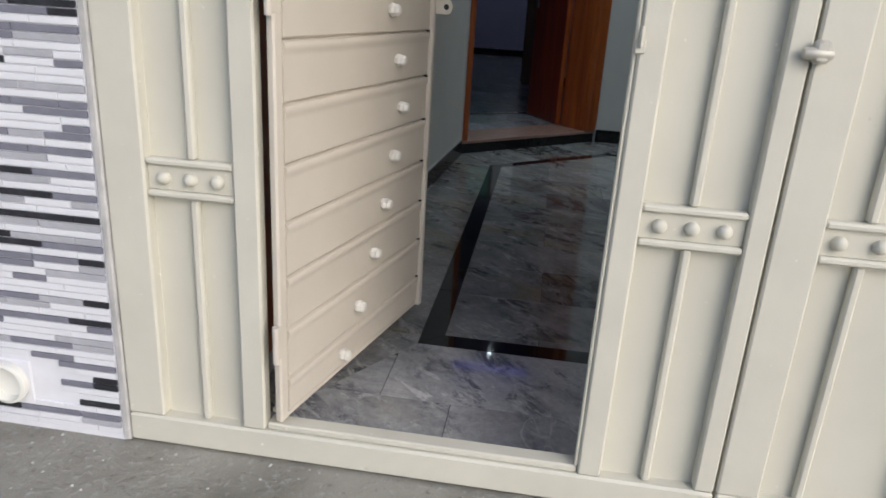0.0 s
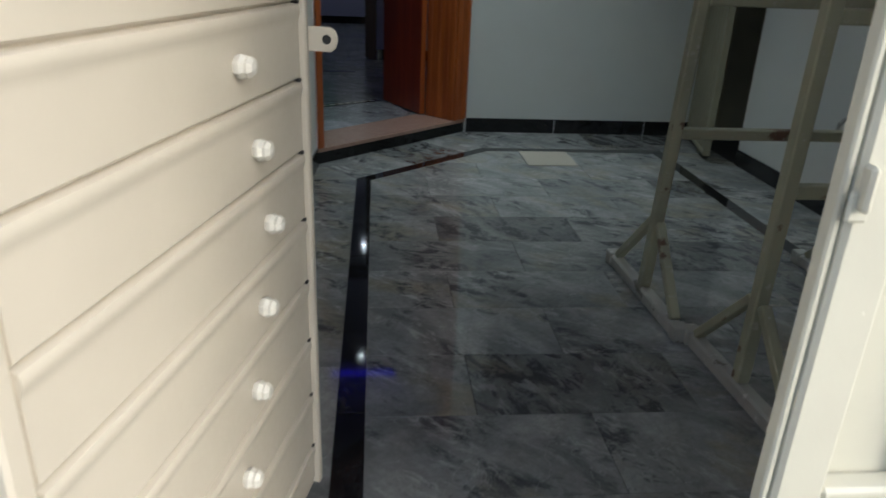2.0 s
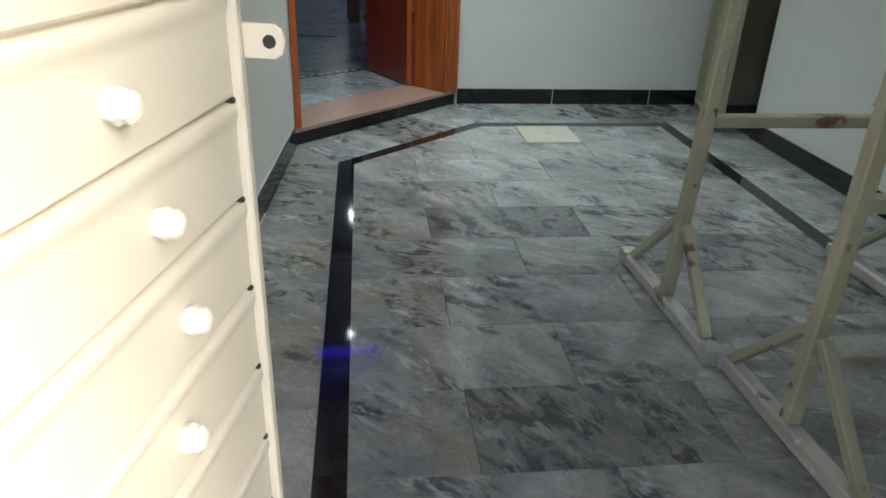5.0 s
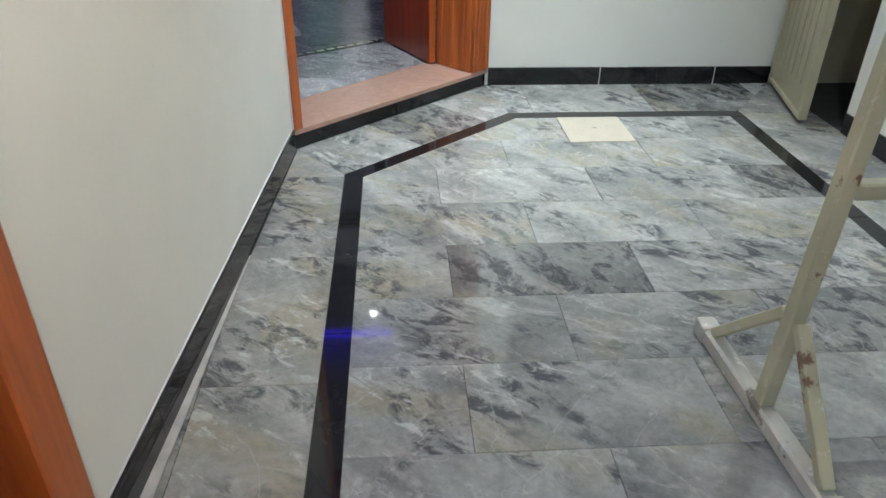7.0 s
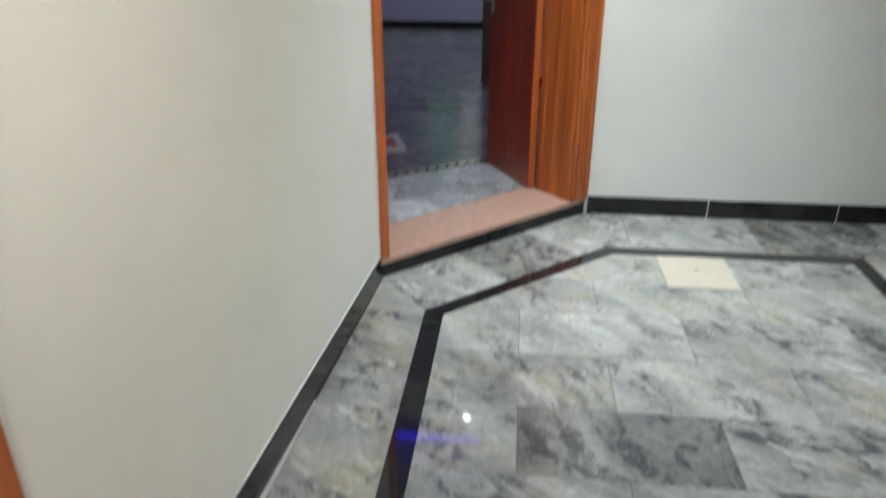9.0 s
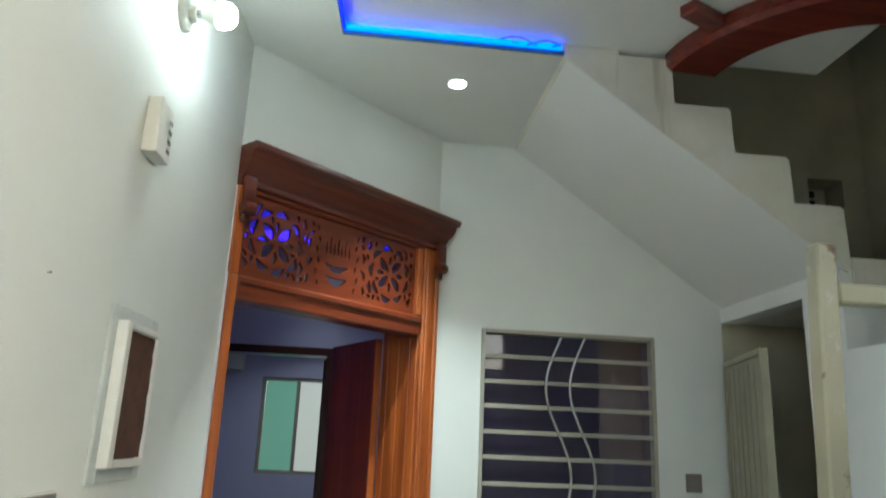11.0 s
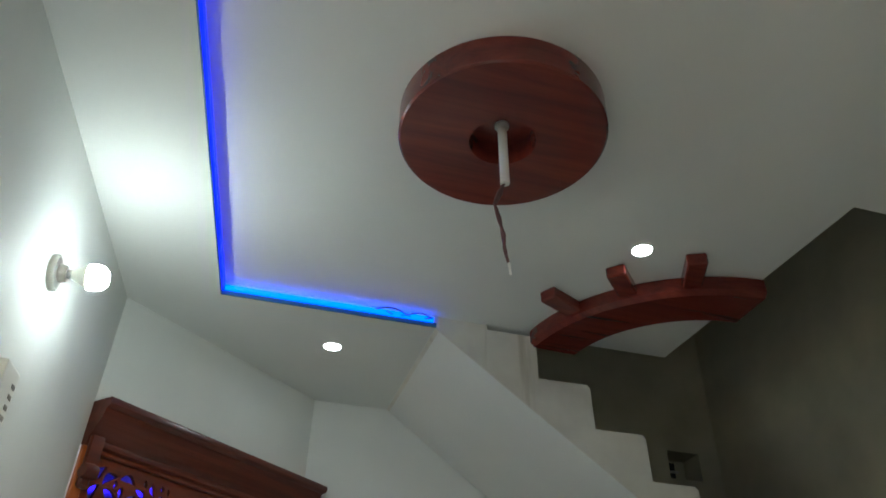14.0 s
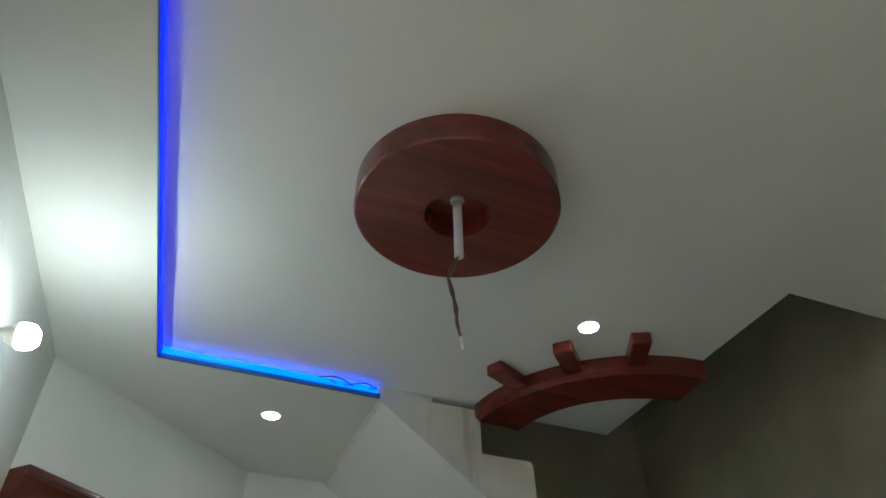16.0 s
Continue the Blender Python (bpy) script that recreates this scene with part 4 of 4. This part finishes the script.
    for z in (0.597, 1.012, 1.44, 1.912):
        part("rung", bar((x0 + 0.020 + z * lean, ymid, z), (x1 - 0.020 + z * lean, ymid, z), 0.034, 0.036, 0.004), IRON, t)
    return t


trestle("painter_trestle", 1.196, 2.02, 5.285, 0.295, 0.014, 0.014, "khaki painted iron trestle with rust spots, standing on the marble floor")
trestle("painter_trestle", 1.140, 1.918, 5.900, 0.305, 0.010, 0.040, "khaki painted iron trestle with whitewashed feet behind its twin")

# ---- ceiling things ----
disc = thing("ceiling_rose", pose(1.036, 6.150, ZT), "round dark red varnished wooden ceiling rose with a hanging fan hook", "ceiling rose")
part("disc", moved(lathe([(0.313, 0), (0.313, -0.094), (0.307, -0.100), (0.100, -0.100), (0.098, -0.094), (0.094, -0.03), (0.001, -0.03)], 72), Matrix.Identity(4)), ROSE, disc, smooth=True)
part("hanger", join(tube([(0, 0, -0.03), (0.004, 0, -0.26)], 0.014, 10), moved(lathe([(0.022, 0), (0.022, -0.02), (0.012, -0.026)], 14), pose(0, 0, -0.02))), PLASTIC, disc, "white paint-spotted fan pipe", True)
part("wire", tube([(0.006, 0, -0.25), (-0.012, 0.014, -0.285), (-0.022, 0.022, -0.32), (-0.016, 0.014, -0.38), (-0.002, 0.004, -0.44), (-0.006, 0.0, -0.49), (0.004, -0.004, -0.535)], 0.0044, 7), WIRE, disc, "twisted brown twin wire", True)
part("wire", tube([(0.002, 0.006, -0.25), (-0.002, 0.02, -0.285), (-0.018, 0.028, -0.32), (-0.008, 0.014, -0.38), (-0.006, 0.012, -0.44), (0.002, 0.004, -0.50)], 0.0038, 7), WIRE, disc, smooth=True)
part("wire_end", tube([(0.004, -0.004, -0.534), (0.008, -0.006, -0.575)], 0.0036, 7), PLASTIC, disc, "bared wire end")

# quarter wheel with stub spokes at the stairwell edge
wheel = thing("ceiling_ornament", pose(0, 0, ZT), "dark red varnished wooden wheel arc with stub spokes overhead", "ceiling ornament")
WC = (2.41, 7.47)
RO, RI, TH = 0.77, 0.52, 0.078
bm = bmesh.new()
A0, A1, NA = radians(183.5), radians(268), 40
rings = []
for i in range(NA + 1):
    a = A0 + (A1 - A0) * i / NA
    c, sn = math.cos(a), math.sin(a)
    rings.append([bm.verts.new((WC[0] + r * c, WC[1] + r * sn, z)) for r, z in ((RI, 0), (RO, 0), (RO, -TH + 0.02), (RO - 0.02, -TH), (RI + 0.02, -TH), (RI, -TH + 0.02))])
for a, b in zip(rings, rings[1:]):
    for k in range(6):
        bm.faces.new((a[k], a[(k + 1) % 6], b[(k + 1) % 6], b[k]))
bm.faces.new(rings[0][::-1])
bm.faces.new(rings[-1])
bmesh.ops.recalc_face_normals(bm, faces=list(bm.faces))
part("rim", bm, ROSE, wheel, smooth=True)
for deg in (207, 226, 245):
    b0 = bm_box(RO + 0.001, 0.950, -0.039, 0.039, -0.052, 0.0, 0.006)
    part("spoke", moved(b0, pose(WC[0], WC[1], 0, 0, 0, deg)), ROSE, wheel)

# cove with blue strip
cove = thing("led_cove", pose(0, 0, ZC), "glowing blue strip light in the lip of the raised ceiling tray", "strip light")
LIP = 0.018
part("lip", prism([(ledx(LEDY) + 0.002, LEDY - 0.0005), (ledx(LEDY) + 0.002, LEDY - 0.006), (1.185, LEDY - 0.006), (1.185, LEDY - 0.0005)], -0.004, LIP), TEAL, cove, "dark teal cove lip")
part("lip", prism([(ledx(4.2) + 0.0005, 4.2), (ledx(4.2) + 0.005, 4.2), (ledx(LEDY) + 0.005, LEDY - 0.007), (ledx(LEDY) + 0.0005, LEDY - 0.007)], -0.004, LIP * 0.4), TEAL, cove, "dark teal cove lip")
part("strip", bm_box(ledx(LEDY) + 0.012, 1.17, LEDY - 0.016, LEDY - 0.001, LIP + 0.001, 0.042, 0.003), LEDCYAN, cove, "blue LED strip")
part("strip", prism([(ledx(4.2) + 0.001, 4.2), (ledx(4.2) + 0.014, 4.2), (ledx(LEDY) + 0.014, LEDY - 0.017), (ledx(LEDY) + 0.001, LEDY - 0.017)], LIP * 0.4 + 0.001, 0.034), LED, cove, "blue LED strip")
part("loose_wire", tube([(0.90 + 0.26 * f, LEDY - 0.035 - 0.03 * math.sin(6.28 * f), 0.026) for f in [i / 24 for i in range(25)]], 0.003, 6), WIRE, cove, "slack lead of the strip", True)
part("loose_wire", tube([(0.95 + 0.20 * f, LEDY - 0.035 + 0.025 * math.sin(6.28 * f), 0.024) for f in [i / 24 for i in range(25)]], 0.003, 6), WIRE, cove, smooth=True)
hcove = thing("hall_led_cove", pose(0, 0, 3.12), "glowing blue strip light in the hall ceiling tray", "strip light")
part("strip", bm_box(-1.3, 0.60, 10.430, 10.449, 0.030, 0.085, 0.003), HALLLED, hcove, "blue LED strip")

for x, y, z in DOWNLIGHTS:
    d = thing("downlight", pose(x, y, z), "round white recessed LED downlight, lit", "ceiling light", "porch downlights")
    part("bezel", lathe([(0.046, 0.0), (0.046, -0.004), (0.042, -0.006), (0.038, -0.005), (0.038, 0.0)], 32), PLASTIC, d, smooth=True)
    part("diffuser", lathe([(0.0375, -0.001), (0.0375, -0.004), (0.028, -0.0065), (0.001, -0.007)], 32), LENS, d, "glowing white diffuser", True)
for y in (10.70, 13.95):
    d = thing("downlight", pose(0.03, y, 3.12), "round white hall ceiling light, lit", "ceiling light", "hall downlights")
    part("bezel", lathe([(0.056, 0.0), (0.056, -0.004), (0.046, -0.008), (0.046, 0.0)], 24), PLASTIC, d, smooth=True)
    part("diffuser", lathe([(0.026, -0.001), (0.026, -0.010), (0.001, -0.012)], 24), LENS, d, "glowing white diffuser", True)

# ---- left wall fittings ----
ry = Matrix.Rotation(radians(90), 4, "Y")
bulb = thing("wall_bulb", on_left(0.833, 2.852), "lit white bulb in a round batten holder on the wall", "wall lamp")
part("holder", moved(lathe([(0.056, 0.0), (0.056, 0.010), (0.050, 0.018), (0.028, 0.020), (0.026, 0.036), (0.022, 0.042), (0.001, 0.042)], 48), ry), PLASTIC, bulb, smooth=True)
part("cap", moved(lathe([(0.014, 0.0425), (0.014, 0.056), (0.001, 0.056)], 18), ry), STEEL, bulb, smooth=True)
part("collar", moved(lathe([(0.016, 0.0565), (0.027, 0.080), (0.036, 0.098), (0.0385, 0.1035)], 24), ry), PLASTIC, bulb, smooth=True)
part("globe", moved(lathe([(0.0385, 0.104), (0.040, 0.114), (0.040, 0.124), (0.036, 0.142), (0.023, 0.156), (0.001, 0.160)], 28), ry), BULBGLOW, bulb, "glowing white globe", True)
bell = thing("chime_box", on_left(0.937, 2.42), "cream plastic wall box with small slots under the bulb", "chime")
part("case", bm_box(0, 0.040, -0.056, 0.056, -0.080, 0.080, 0.006, 2), PLASTIC, bell)
for k in range(4):
    part("slot", bm_box(0.0402, 0.0412, 0.018, 0.042, -0.055 + 0.028 * k, -0.043 + 0.028 * k), GREYPLATE, bell)
for y0, y1, n_ in ((1.375, 1.475, 1), (1.157, 1.313, 4)):
    sw = thing("switch_plate", on_left((y0 + y1) / 2, 1.448), "grey framed switch plate with white rockers on the wall" if n_ == 4 else "small grey framed socket plate on the wall", "switch", "porch switches")
    h = (y1 - y0) / 2
    part("rim", bm_box(0, 0.010, -h, h, -0.052, 0.052, 0.003), PLASTIC, sw)
    part("plate", bm_box(0.0102, 0.014, -h + 0.006, h - 0.006, -0.046, 0.046, 0.0015), GREYPLATE, sw, "brushed grey face plate")
    for k in range(n_ if n_ == 4 else 2):
        for zz in (-0.020, 0.018):
            yc = (k - 1.5) * 0.026 - 0.016 if n_ == 4 else (k - 0.5) * 0.026
            rocker = moved(bm_box(-0.002, 0.004, -0.009, 0.009, -0.014, 0.014, 0.0015), Matrix.Translation((0.0155, yc, zz)) @ Matrix.Rotation(radians(9 if (k + (zz > 0)) % 2 else -9), 4, "Y"))
            key = part("rocker", rocker, SWITCHKEY, sw, "pale rocker switch")
            # white bar paints the glint along one side of the rocker
            part("mark", bm_box(0.0196, 0.0204, yc - 0.0085, yc - 0.003, zz - 0.012, zz + 0.012), PLASTIC, key)
    if n_ == 4:
        part("regulator_knob", moved(lathe([(0.012, 0.0142), (0.012, 0.026), (0.009, 0.029), (0.001, 0.029)], 16), Matrix.Translation((0, 0.060, 0.018)) @ ry), PLASTIC, sw, "small white knob", True)
niche = thing("wall_box", on_left(0.85, 1.714), "white framed opening in the wall showing bare brick", "box")
def ring_frame(x0, x1, yo, zo, yi, zi, bev):
    return join(bm_box(x0, x1, -yo, -yi, -zo, zo, bev), bm_box(x0, x1, yi, yo, -zo, zo, bev), bm_box(x0, x1, -yi, yi, zi, zo, bev), bm_box(x0, x1, -yi, yi, -zo, -zi, bev))


part("outer_frame", ring_frame(0, 0.008, 0.162, 0.216, 0.122, 0.18, 0.003), BOXGREY, niche)
part("inner_frame", join(bm_box(0.0002, 0.034, -0.121, -0.088, -0.179, 0.179, 0.006, 2), bm_box(0.0002, 0.030, 0.114, 0.121, -0.179, 0.179, 0.002),
     bm_box(0.0002, 0.034, -0.088, 0.114, 0.160, 0.179, 0.005, 2), bm_box(0.0002, 0.034, -0.088, 0.114, -0.179, -0.160, 0.005, 2)), PLASTIC, niche)
nrng = random.Random(21)
rag = []
for (ya, za), (yb, zb) in (((-0.088, -0.158), (0.112, -0.158)), ((0.112, -0.158), (0.112, 0.158)), ((0.112, 0.158), (-0.088, 0.158)), ((-0.088, 0.158), (-0.088, -0.158))):
    for i in range(16):
        rag.append((ya + (yb - ya) * i / 16 + nrng.uniform(-0.006, 0.004), za + (zb - za) * i / 16 + nrng.uniform(-0.006, 0.005)))
part("brick_backing", moved(prism(rag, 0.0004, 0.022), Matrix(((0, 0, 1, 0), (1, 0, 0, 0), (0, 1, 0, 0), (0, 0, 0, 1)))), BRICK, niche, "rough red-brown brick behind")
bx = thing("junction_box", pose(2.158, YB, 1.467), "small grey square junction box cover on the wall", "junction box")
part("cover", bm_box(-0.043, 0.043, -0.008, 0, -0.045, 0.045, 0.003), GREYPLATE, bx)

# tap on the store wall
tap = thing("water_tap", pose(XR, 6.66, 0.50), "chrome wall tap on the store wall", "tap")
part("spout", tube([(0, 0, 0), (-0.06, 0, 0), (-0.10, -0.01, 0.0), (-0.125, -0.015, -0.02), (-0.13, -0.015, -0.05)], 0.010, 12), STEEL, tap, smooth=True)
part("lever", join(tube([(-0.055, 0, 0.0), (-0.055, 0, 0.035)], 0.009, 10), tube([(-0.055, -0.035, 0.037), (-0.055, 0.035, 0.037)], 0.006, 8)), STEEL, tap, smooth=True)
part("flange", moved(lathe([(0.024, 0.0), (0.022, -0.006), (0.012, -0.008)], 20), Matrix.Rotation(radians(90), 4, "Y")), STEEL, tap, smooth=True)

# stairwell niche clutter
nb = thing("meter_box", pose(2.99, YB + 0.10, NZ0), "dark meter box inside the stairwell niche", "box")
part("case", bm_box(-0.035, 0.045, -0.03, 0.065, 0.0, 0.12, 0.004), SHADE_AND_BLACK, nb)
part("shelf", bm_box(-0.035, 0.055, -0.05, -0.031, 0.055, 0.065, 0.002), STEEL, nb)

# ---- skirting ----
SKH = 0.094


def skirting(name, poly_bms, label="black polished marble skirting with white joint line on top"):
    base = solid(name, poly_bms[0], BLACK, label, "skirting")
    for b_ in poly_bms[1:]:
        part("piece", b_, BLACK, base)
    return base


skirting("baseboard_left", [lwall(y0 + 0.002, y1, 0, SKH, 0.0, 0.011) for y0, y1 in ((5.602, 5.90), (5.90, 6.51), (6.51, 7.12), (7.12, 7.556))])
skirting("baseboard_back", [bm_box(x0 + 0.004, x1, YB - 0.011, YB, 0, SKH, 0.0015) for x0, x1 in ((0.79, 1.40), (1.40, 2.035), (2.035, 2.35))])
for x in (1.40, 2.035):
    solid("trim_joint", bm_box(x + 0.0003, x + 0.0037, YB - 0.010, YB - 0.0005, 0.0005, SKH - 0.0005), WHITE_GROUT, "pale mortar joint between skirting pieces", "trim")
skirting("baseboard_store", [bm_box(XR - 0.011, XR, YT - 0.011, 7.10, 0, SKH, 0.0015), bm_box(XR - 0.011, XR, 7.102, SEND - 0.01, 0, SKH, 0.0015), bm_box(XR + 0.001, XS, YT - 0.011, YT, 0, SKH, 0.0015)])
solid("trim_left", lwall(5.605, 7.555, SKH + 0.0003, SKH + 0.004, 0.0, 0.003), WHITE_GROUT, "rough white mortar line over the skirting", "trim")
solid("trim_corner", moved(bm_box(-0.012, 0.004, -0.010, -0.001, STEP, 2.60, 0.003), DIAG), WHITE_GROUT, "white mortar line beside the door frame", "trim")

# ---- floor pieces ----


def clip(poly, convex):
    """Sutherland-Hodgman: poly inside a convex counter-clockwise polygon."""
    out = list(poly)
    for (ax, ay), (bx_, by_) in zip(convex, convex[1:] + convex[:1]):
        src, out = out, []
        for i, p in enumerate(src):
            q = src[(i + 1) % len(src)]
            sp = (bx_ - ax) * (p[1] - ay) - (by_ - ay) * (p[0] - ax)
            sq = (bx_ - ax) * (q[1] - ay) - (by_ - ay) * (q[0] - ax)
            if sp >= 0:
                out.append(p)
            if (sp > 0) != (sq > 0) and abs(sp - sq) > 1e-12:
                f = sp / (sp - sq)
                out.append((p[0] + (q[0] - p[0]) * f, p[1] + (q[1] - p[1]) * f))
        if len(out) < 3:
            return []
    return out


def lay(parent, name, mat, area, origin, angle, sx, sy, shift, z, gap=0.0016, skip=()):
    """Slabs sx by sy in rows from origin, clipped to the convex area; every second row is shifted."""
    c, s = math.cos(radians(angle)), math.sin(radians(angle))
    whole = {}
    us = [((x - origin[0]) * c + (y - origin[1]) * s, -(x - origin[0]) * s + (y - origin[1]) * c) for x, y in area]
    r0, r1 = math.floor(min(v for _, v in us) / sy) - 1, math.ceil(max(v for _, v in us) / sy) + 1
    c0, c1 = math.floor(min(u for u, _ in us) / sx) - 2, math.ceil(max(u for u, _ in us) / sx) + 2
    for r in range(r0, r1):
        for k in range(c0, c1):
            u0, v0 = k * sx + (shift if r % 2 else 0), r * sy
            rect = [(u0 + gap / 2, v0 + gap / 2), (u0 + sx - gap / 2, v0 + gap / 2), (u0 + sx - gap / 2, v0 + sy - gap / 2), (u0 + gap / 2, v0 + sy - gap / 2)]
            got = clip([(origin[0] + u * c - v * s, origin[1] + u * s + v * c) for u, v in rect], area)
            if len(got) < 3:
                continue
            a2 = sum(p[0] * q[1] - q[0] * p[1] for p, q in zip(got, got[1:] + got[:1]))
            if a2 < 0.0004:
                continue
            mx, my = sum(p[0] for p in got) / len(got), sum(p[1] for p in got) / len(got)
            loc = [(round(p[0] - mx, 4), round(p[1] - my, 4)) for p in got]
            key = (len(loc), *(round(v, 3) for p in loc for v in p))
            if key not in whole:
                whole[key] = mesh_of(name, prism(loc, -0.012, 0.0, 0.0008), mat)
            ob = new(name, whole[key])
            ob.location, ob.parent = (mx, my, z), parent


IN = 0.075
bx0, by0, bx1, by1 = 0.088, 4.795, 2.00, 8.0
area = [(bx0 + IN, by0 + IN), (bx1 - IN, by0 + IN), (bx1 - IN, by1 - IN), (0.872, by1 - IN), (bx0 + IN, 7.283)]
lay(floor, "slab", TILE, area, (0.455, 5.822), 0, 0.61, 0.305, 0.305, 0.0)
# black border
corner = [(bx0, by0), (bx1, by0), (bx1, by1), (0.845, by1), (bx0, 7.311)]
inner_c = area
for a, b, c_, d in zip(corner, corner[1:] + corner[:1], inner_c[1:] + inner_c[:1], inner_c):
    lay(floor, "border_piece", BLACK, [a, b, c_, d], a, math.degrees(math.atan2(b[1] - a[1], b[0] - a[0])), 1.04, 0.3, 0, 0.0, 0.003)
# slabs round the border
lay(floor, "slab", TILE, [(lx(4.185) + 0.075, 4.185), (bx0, 4.795), (bx0, 7.311), (XL + 0.012, 7.571), (lx(6.7) + 0.016, 6.7)], (0.2, 6.07), 90, 0.61, 0.4, 0.0, 0.0)
part("mortar_strip", prism([(lx(4.19), 4.19), (lx(4.19) + 0.072, 4.19), (lx(6.7) + 0.015, 6.7), (lx(6.7) + 0.0115, 6.7)], -0.004, -0.0008), EDGE, floor, "grey cement strip between slabs and skirting")
lay(floor, "slab", TILE, [(bx0, 7.311), (0.845, by1), (0.78, YB), (XL, 7.571)], (XL, 7.571), math.degrees(math.atan2(U.y, U.x)), 0.42, 0.6, 0.0, 0.0)
lay(floor, "slab", TILE, [(0.845, by1), (bx1, by1), (2.36, YB), (0.78, YB)], (0.97, 7.9), 0, 0.61, 0.6, 0, 0.0)
lay(floor, "slab", TILE, [(bx1, by0), (2.36, by0), (2.36, YB), (bx1, by1)], (2.0, 5.82), 90, 0.305, 0.6, 0, 0.0)
# front slabs, lightened in colour for the daylight at the gate
lay(floor, "slab", TILE_PALE_DAYLIT, [(lx(4.185) + 0.075, 4.185), (2.36, 4.185), (2.36, by0), (bx0, by0)], (0.045, 4.48), 0, 0.61, 0.316, 0.19, 0.0)
lay(floor, "slab", TILE, [(2.36, 4.185), (XS, 4.185), (XS, YT), (2.36, YT)], (2.36, 5.82), 0, 0.61, 0.305, 0.3, 0.0)
cover = thing("drain_cover", pose(1.215, 7.764, 0.0), "cream marble drain cover with a finger hole set in the floor", "drain cover")
part("plate", bm_box(-0.148, 0.148, -0.155, 0.155, 0.0005, 0.0045, 0.001), COVER, cover)
part("finger_hole", moved(lathe([(0.009, 0.0046), (0.011, 0.0056), (0.001, 0.0052)], 12), pose(0.0, 0.01, 0)), GREYPLATE, cover)
# hall floor
lay(hall_floor, "slab", HALL_TILE, [dg(-0.05, 0.302), dg(1.30, 0.302), (dg(1.30, 0.302)[0], HY1), (HX0, HY1), (HX0, 8.2)], (0.1, 9.2), 0, 0.61, 0.305, 0.305, STEP)
lay(hall_floor, "slab", HALL_TILE, [dg(1.30, 0.302), (HX1, YB + 0.25), (HX1, HY1), (dg(1.30, 0.302)[0], HY1)], (0.1, 9.2), 0, 0.61, 0.305, 0.305, STEP)
lay(hall_floor, "slab", HALL_TILE, [(HX0, HY1), (HX1, HY1), (HX1, FY1), (HX0, FY1)], (0.1, 11.2), 0, 1.22, 0.61, 0.61, STEP)
band = tagged(part("inlay_band", moved(bm_box(0, 0.62, -0.035, 0.035, 0.0003, 0.003), pose(-0.32, 8.655, STEP, 0, 0, 34)), BLACK, hall_floor))
part("inlay_band", bm_box(0.20, 1.4, 8.975, 9.045, STEP + 0.0003, STEP + 0.003), BLACK, hall_floor)
for k in range(9):
    part("inlay_chip", moved(bm_box(0.02 + 0.066 * k, 0.065 + 0.066 * k, -0.012, 0.012, 0.0031, 0.0042), pose(-0.32, 8.655, STEP, 0, 0, 34)), COVER, hall_floor)
part("border_strip", moved(bm_box(0, 1.3, -0.05, 0.05, 0.0003, 0.003), pose(0.05, 12.6, STEP, 0, 0, 75)), BLACK, hall_floor)
part("border_strip", bm_box(-1.6, 0.0, 10.3, 10.36, STEP + 0.0003, STEP + 0.003), BLACK, hall_floor)

# plaster crumbs on the skirting and a nail in the wall
crumbs = bmesh.new()
crng = random.Random(9)
for k in range(26):
    x, r = 1.43 + 0.11 * crng.random(), 0.002 + 0.004 * crng.random()
    b0 = bm_box(x, x + r * 2, YB - 0.0105 + 0.004 * crng.random(), YB - 0.003, SKH + 0.0002, SKH + r)
    join(crumbs, b0)
solid("plaster_crumbs", crumbs, PLASTIC, "white plaster crumbs lying on the skirting edge", "debris", kind="stuff")
nail = thing("wall_nail", on_left(1.338, 1.93), "small dark nail stuck in the painted wall", "nail")
part("shank", moved(lathe([(0.0012, 0), (0.0012, 0.006), (0.0026, 0.0065), (0.001, 0.008)], 8), ry), SHADE_AND_BLACK, nail)

# grit along the gate foot
verts, faces = [], []
for k in range(520):
    gx, gy = -1.3 + 2.6 * crng.random(), GY - 0.012 - 0.55 * crng.random() ** 1.6
    r = 0.0012 + 0.0045 * crng.random() ** 3
    b_ = len(verts)
    verts += [(gx + r * math.cos(a + k), gy + r * math.sin(a + k), -0.0045) for a in (0, 1.6, 3.1, 4.7)] + [(gx + r * 0.2, gy, -0.004 + r * 0.9)]
    faces += [(b_, b_ + 1, b_ + 4), (b_ + 1, b_ + 2, b_ + 4), (b_ + 2, b_ + 3, b_ + 4), (b_ + 3, b_, b_ + 4)]
gm = bpy.data.meshes.new("grit")
gm.from_pydata(verts, [], faces)
gm.materials.append(EDGE)
tagged(new("grit", gm), "pale grit and plaster crumbs scattered on the concrete", "gravel", kind="stuff")
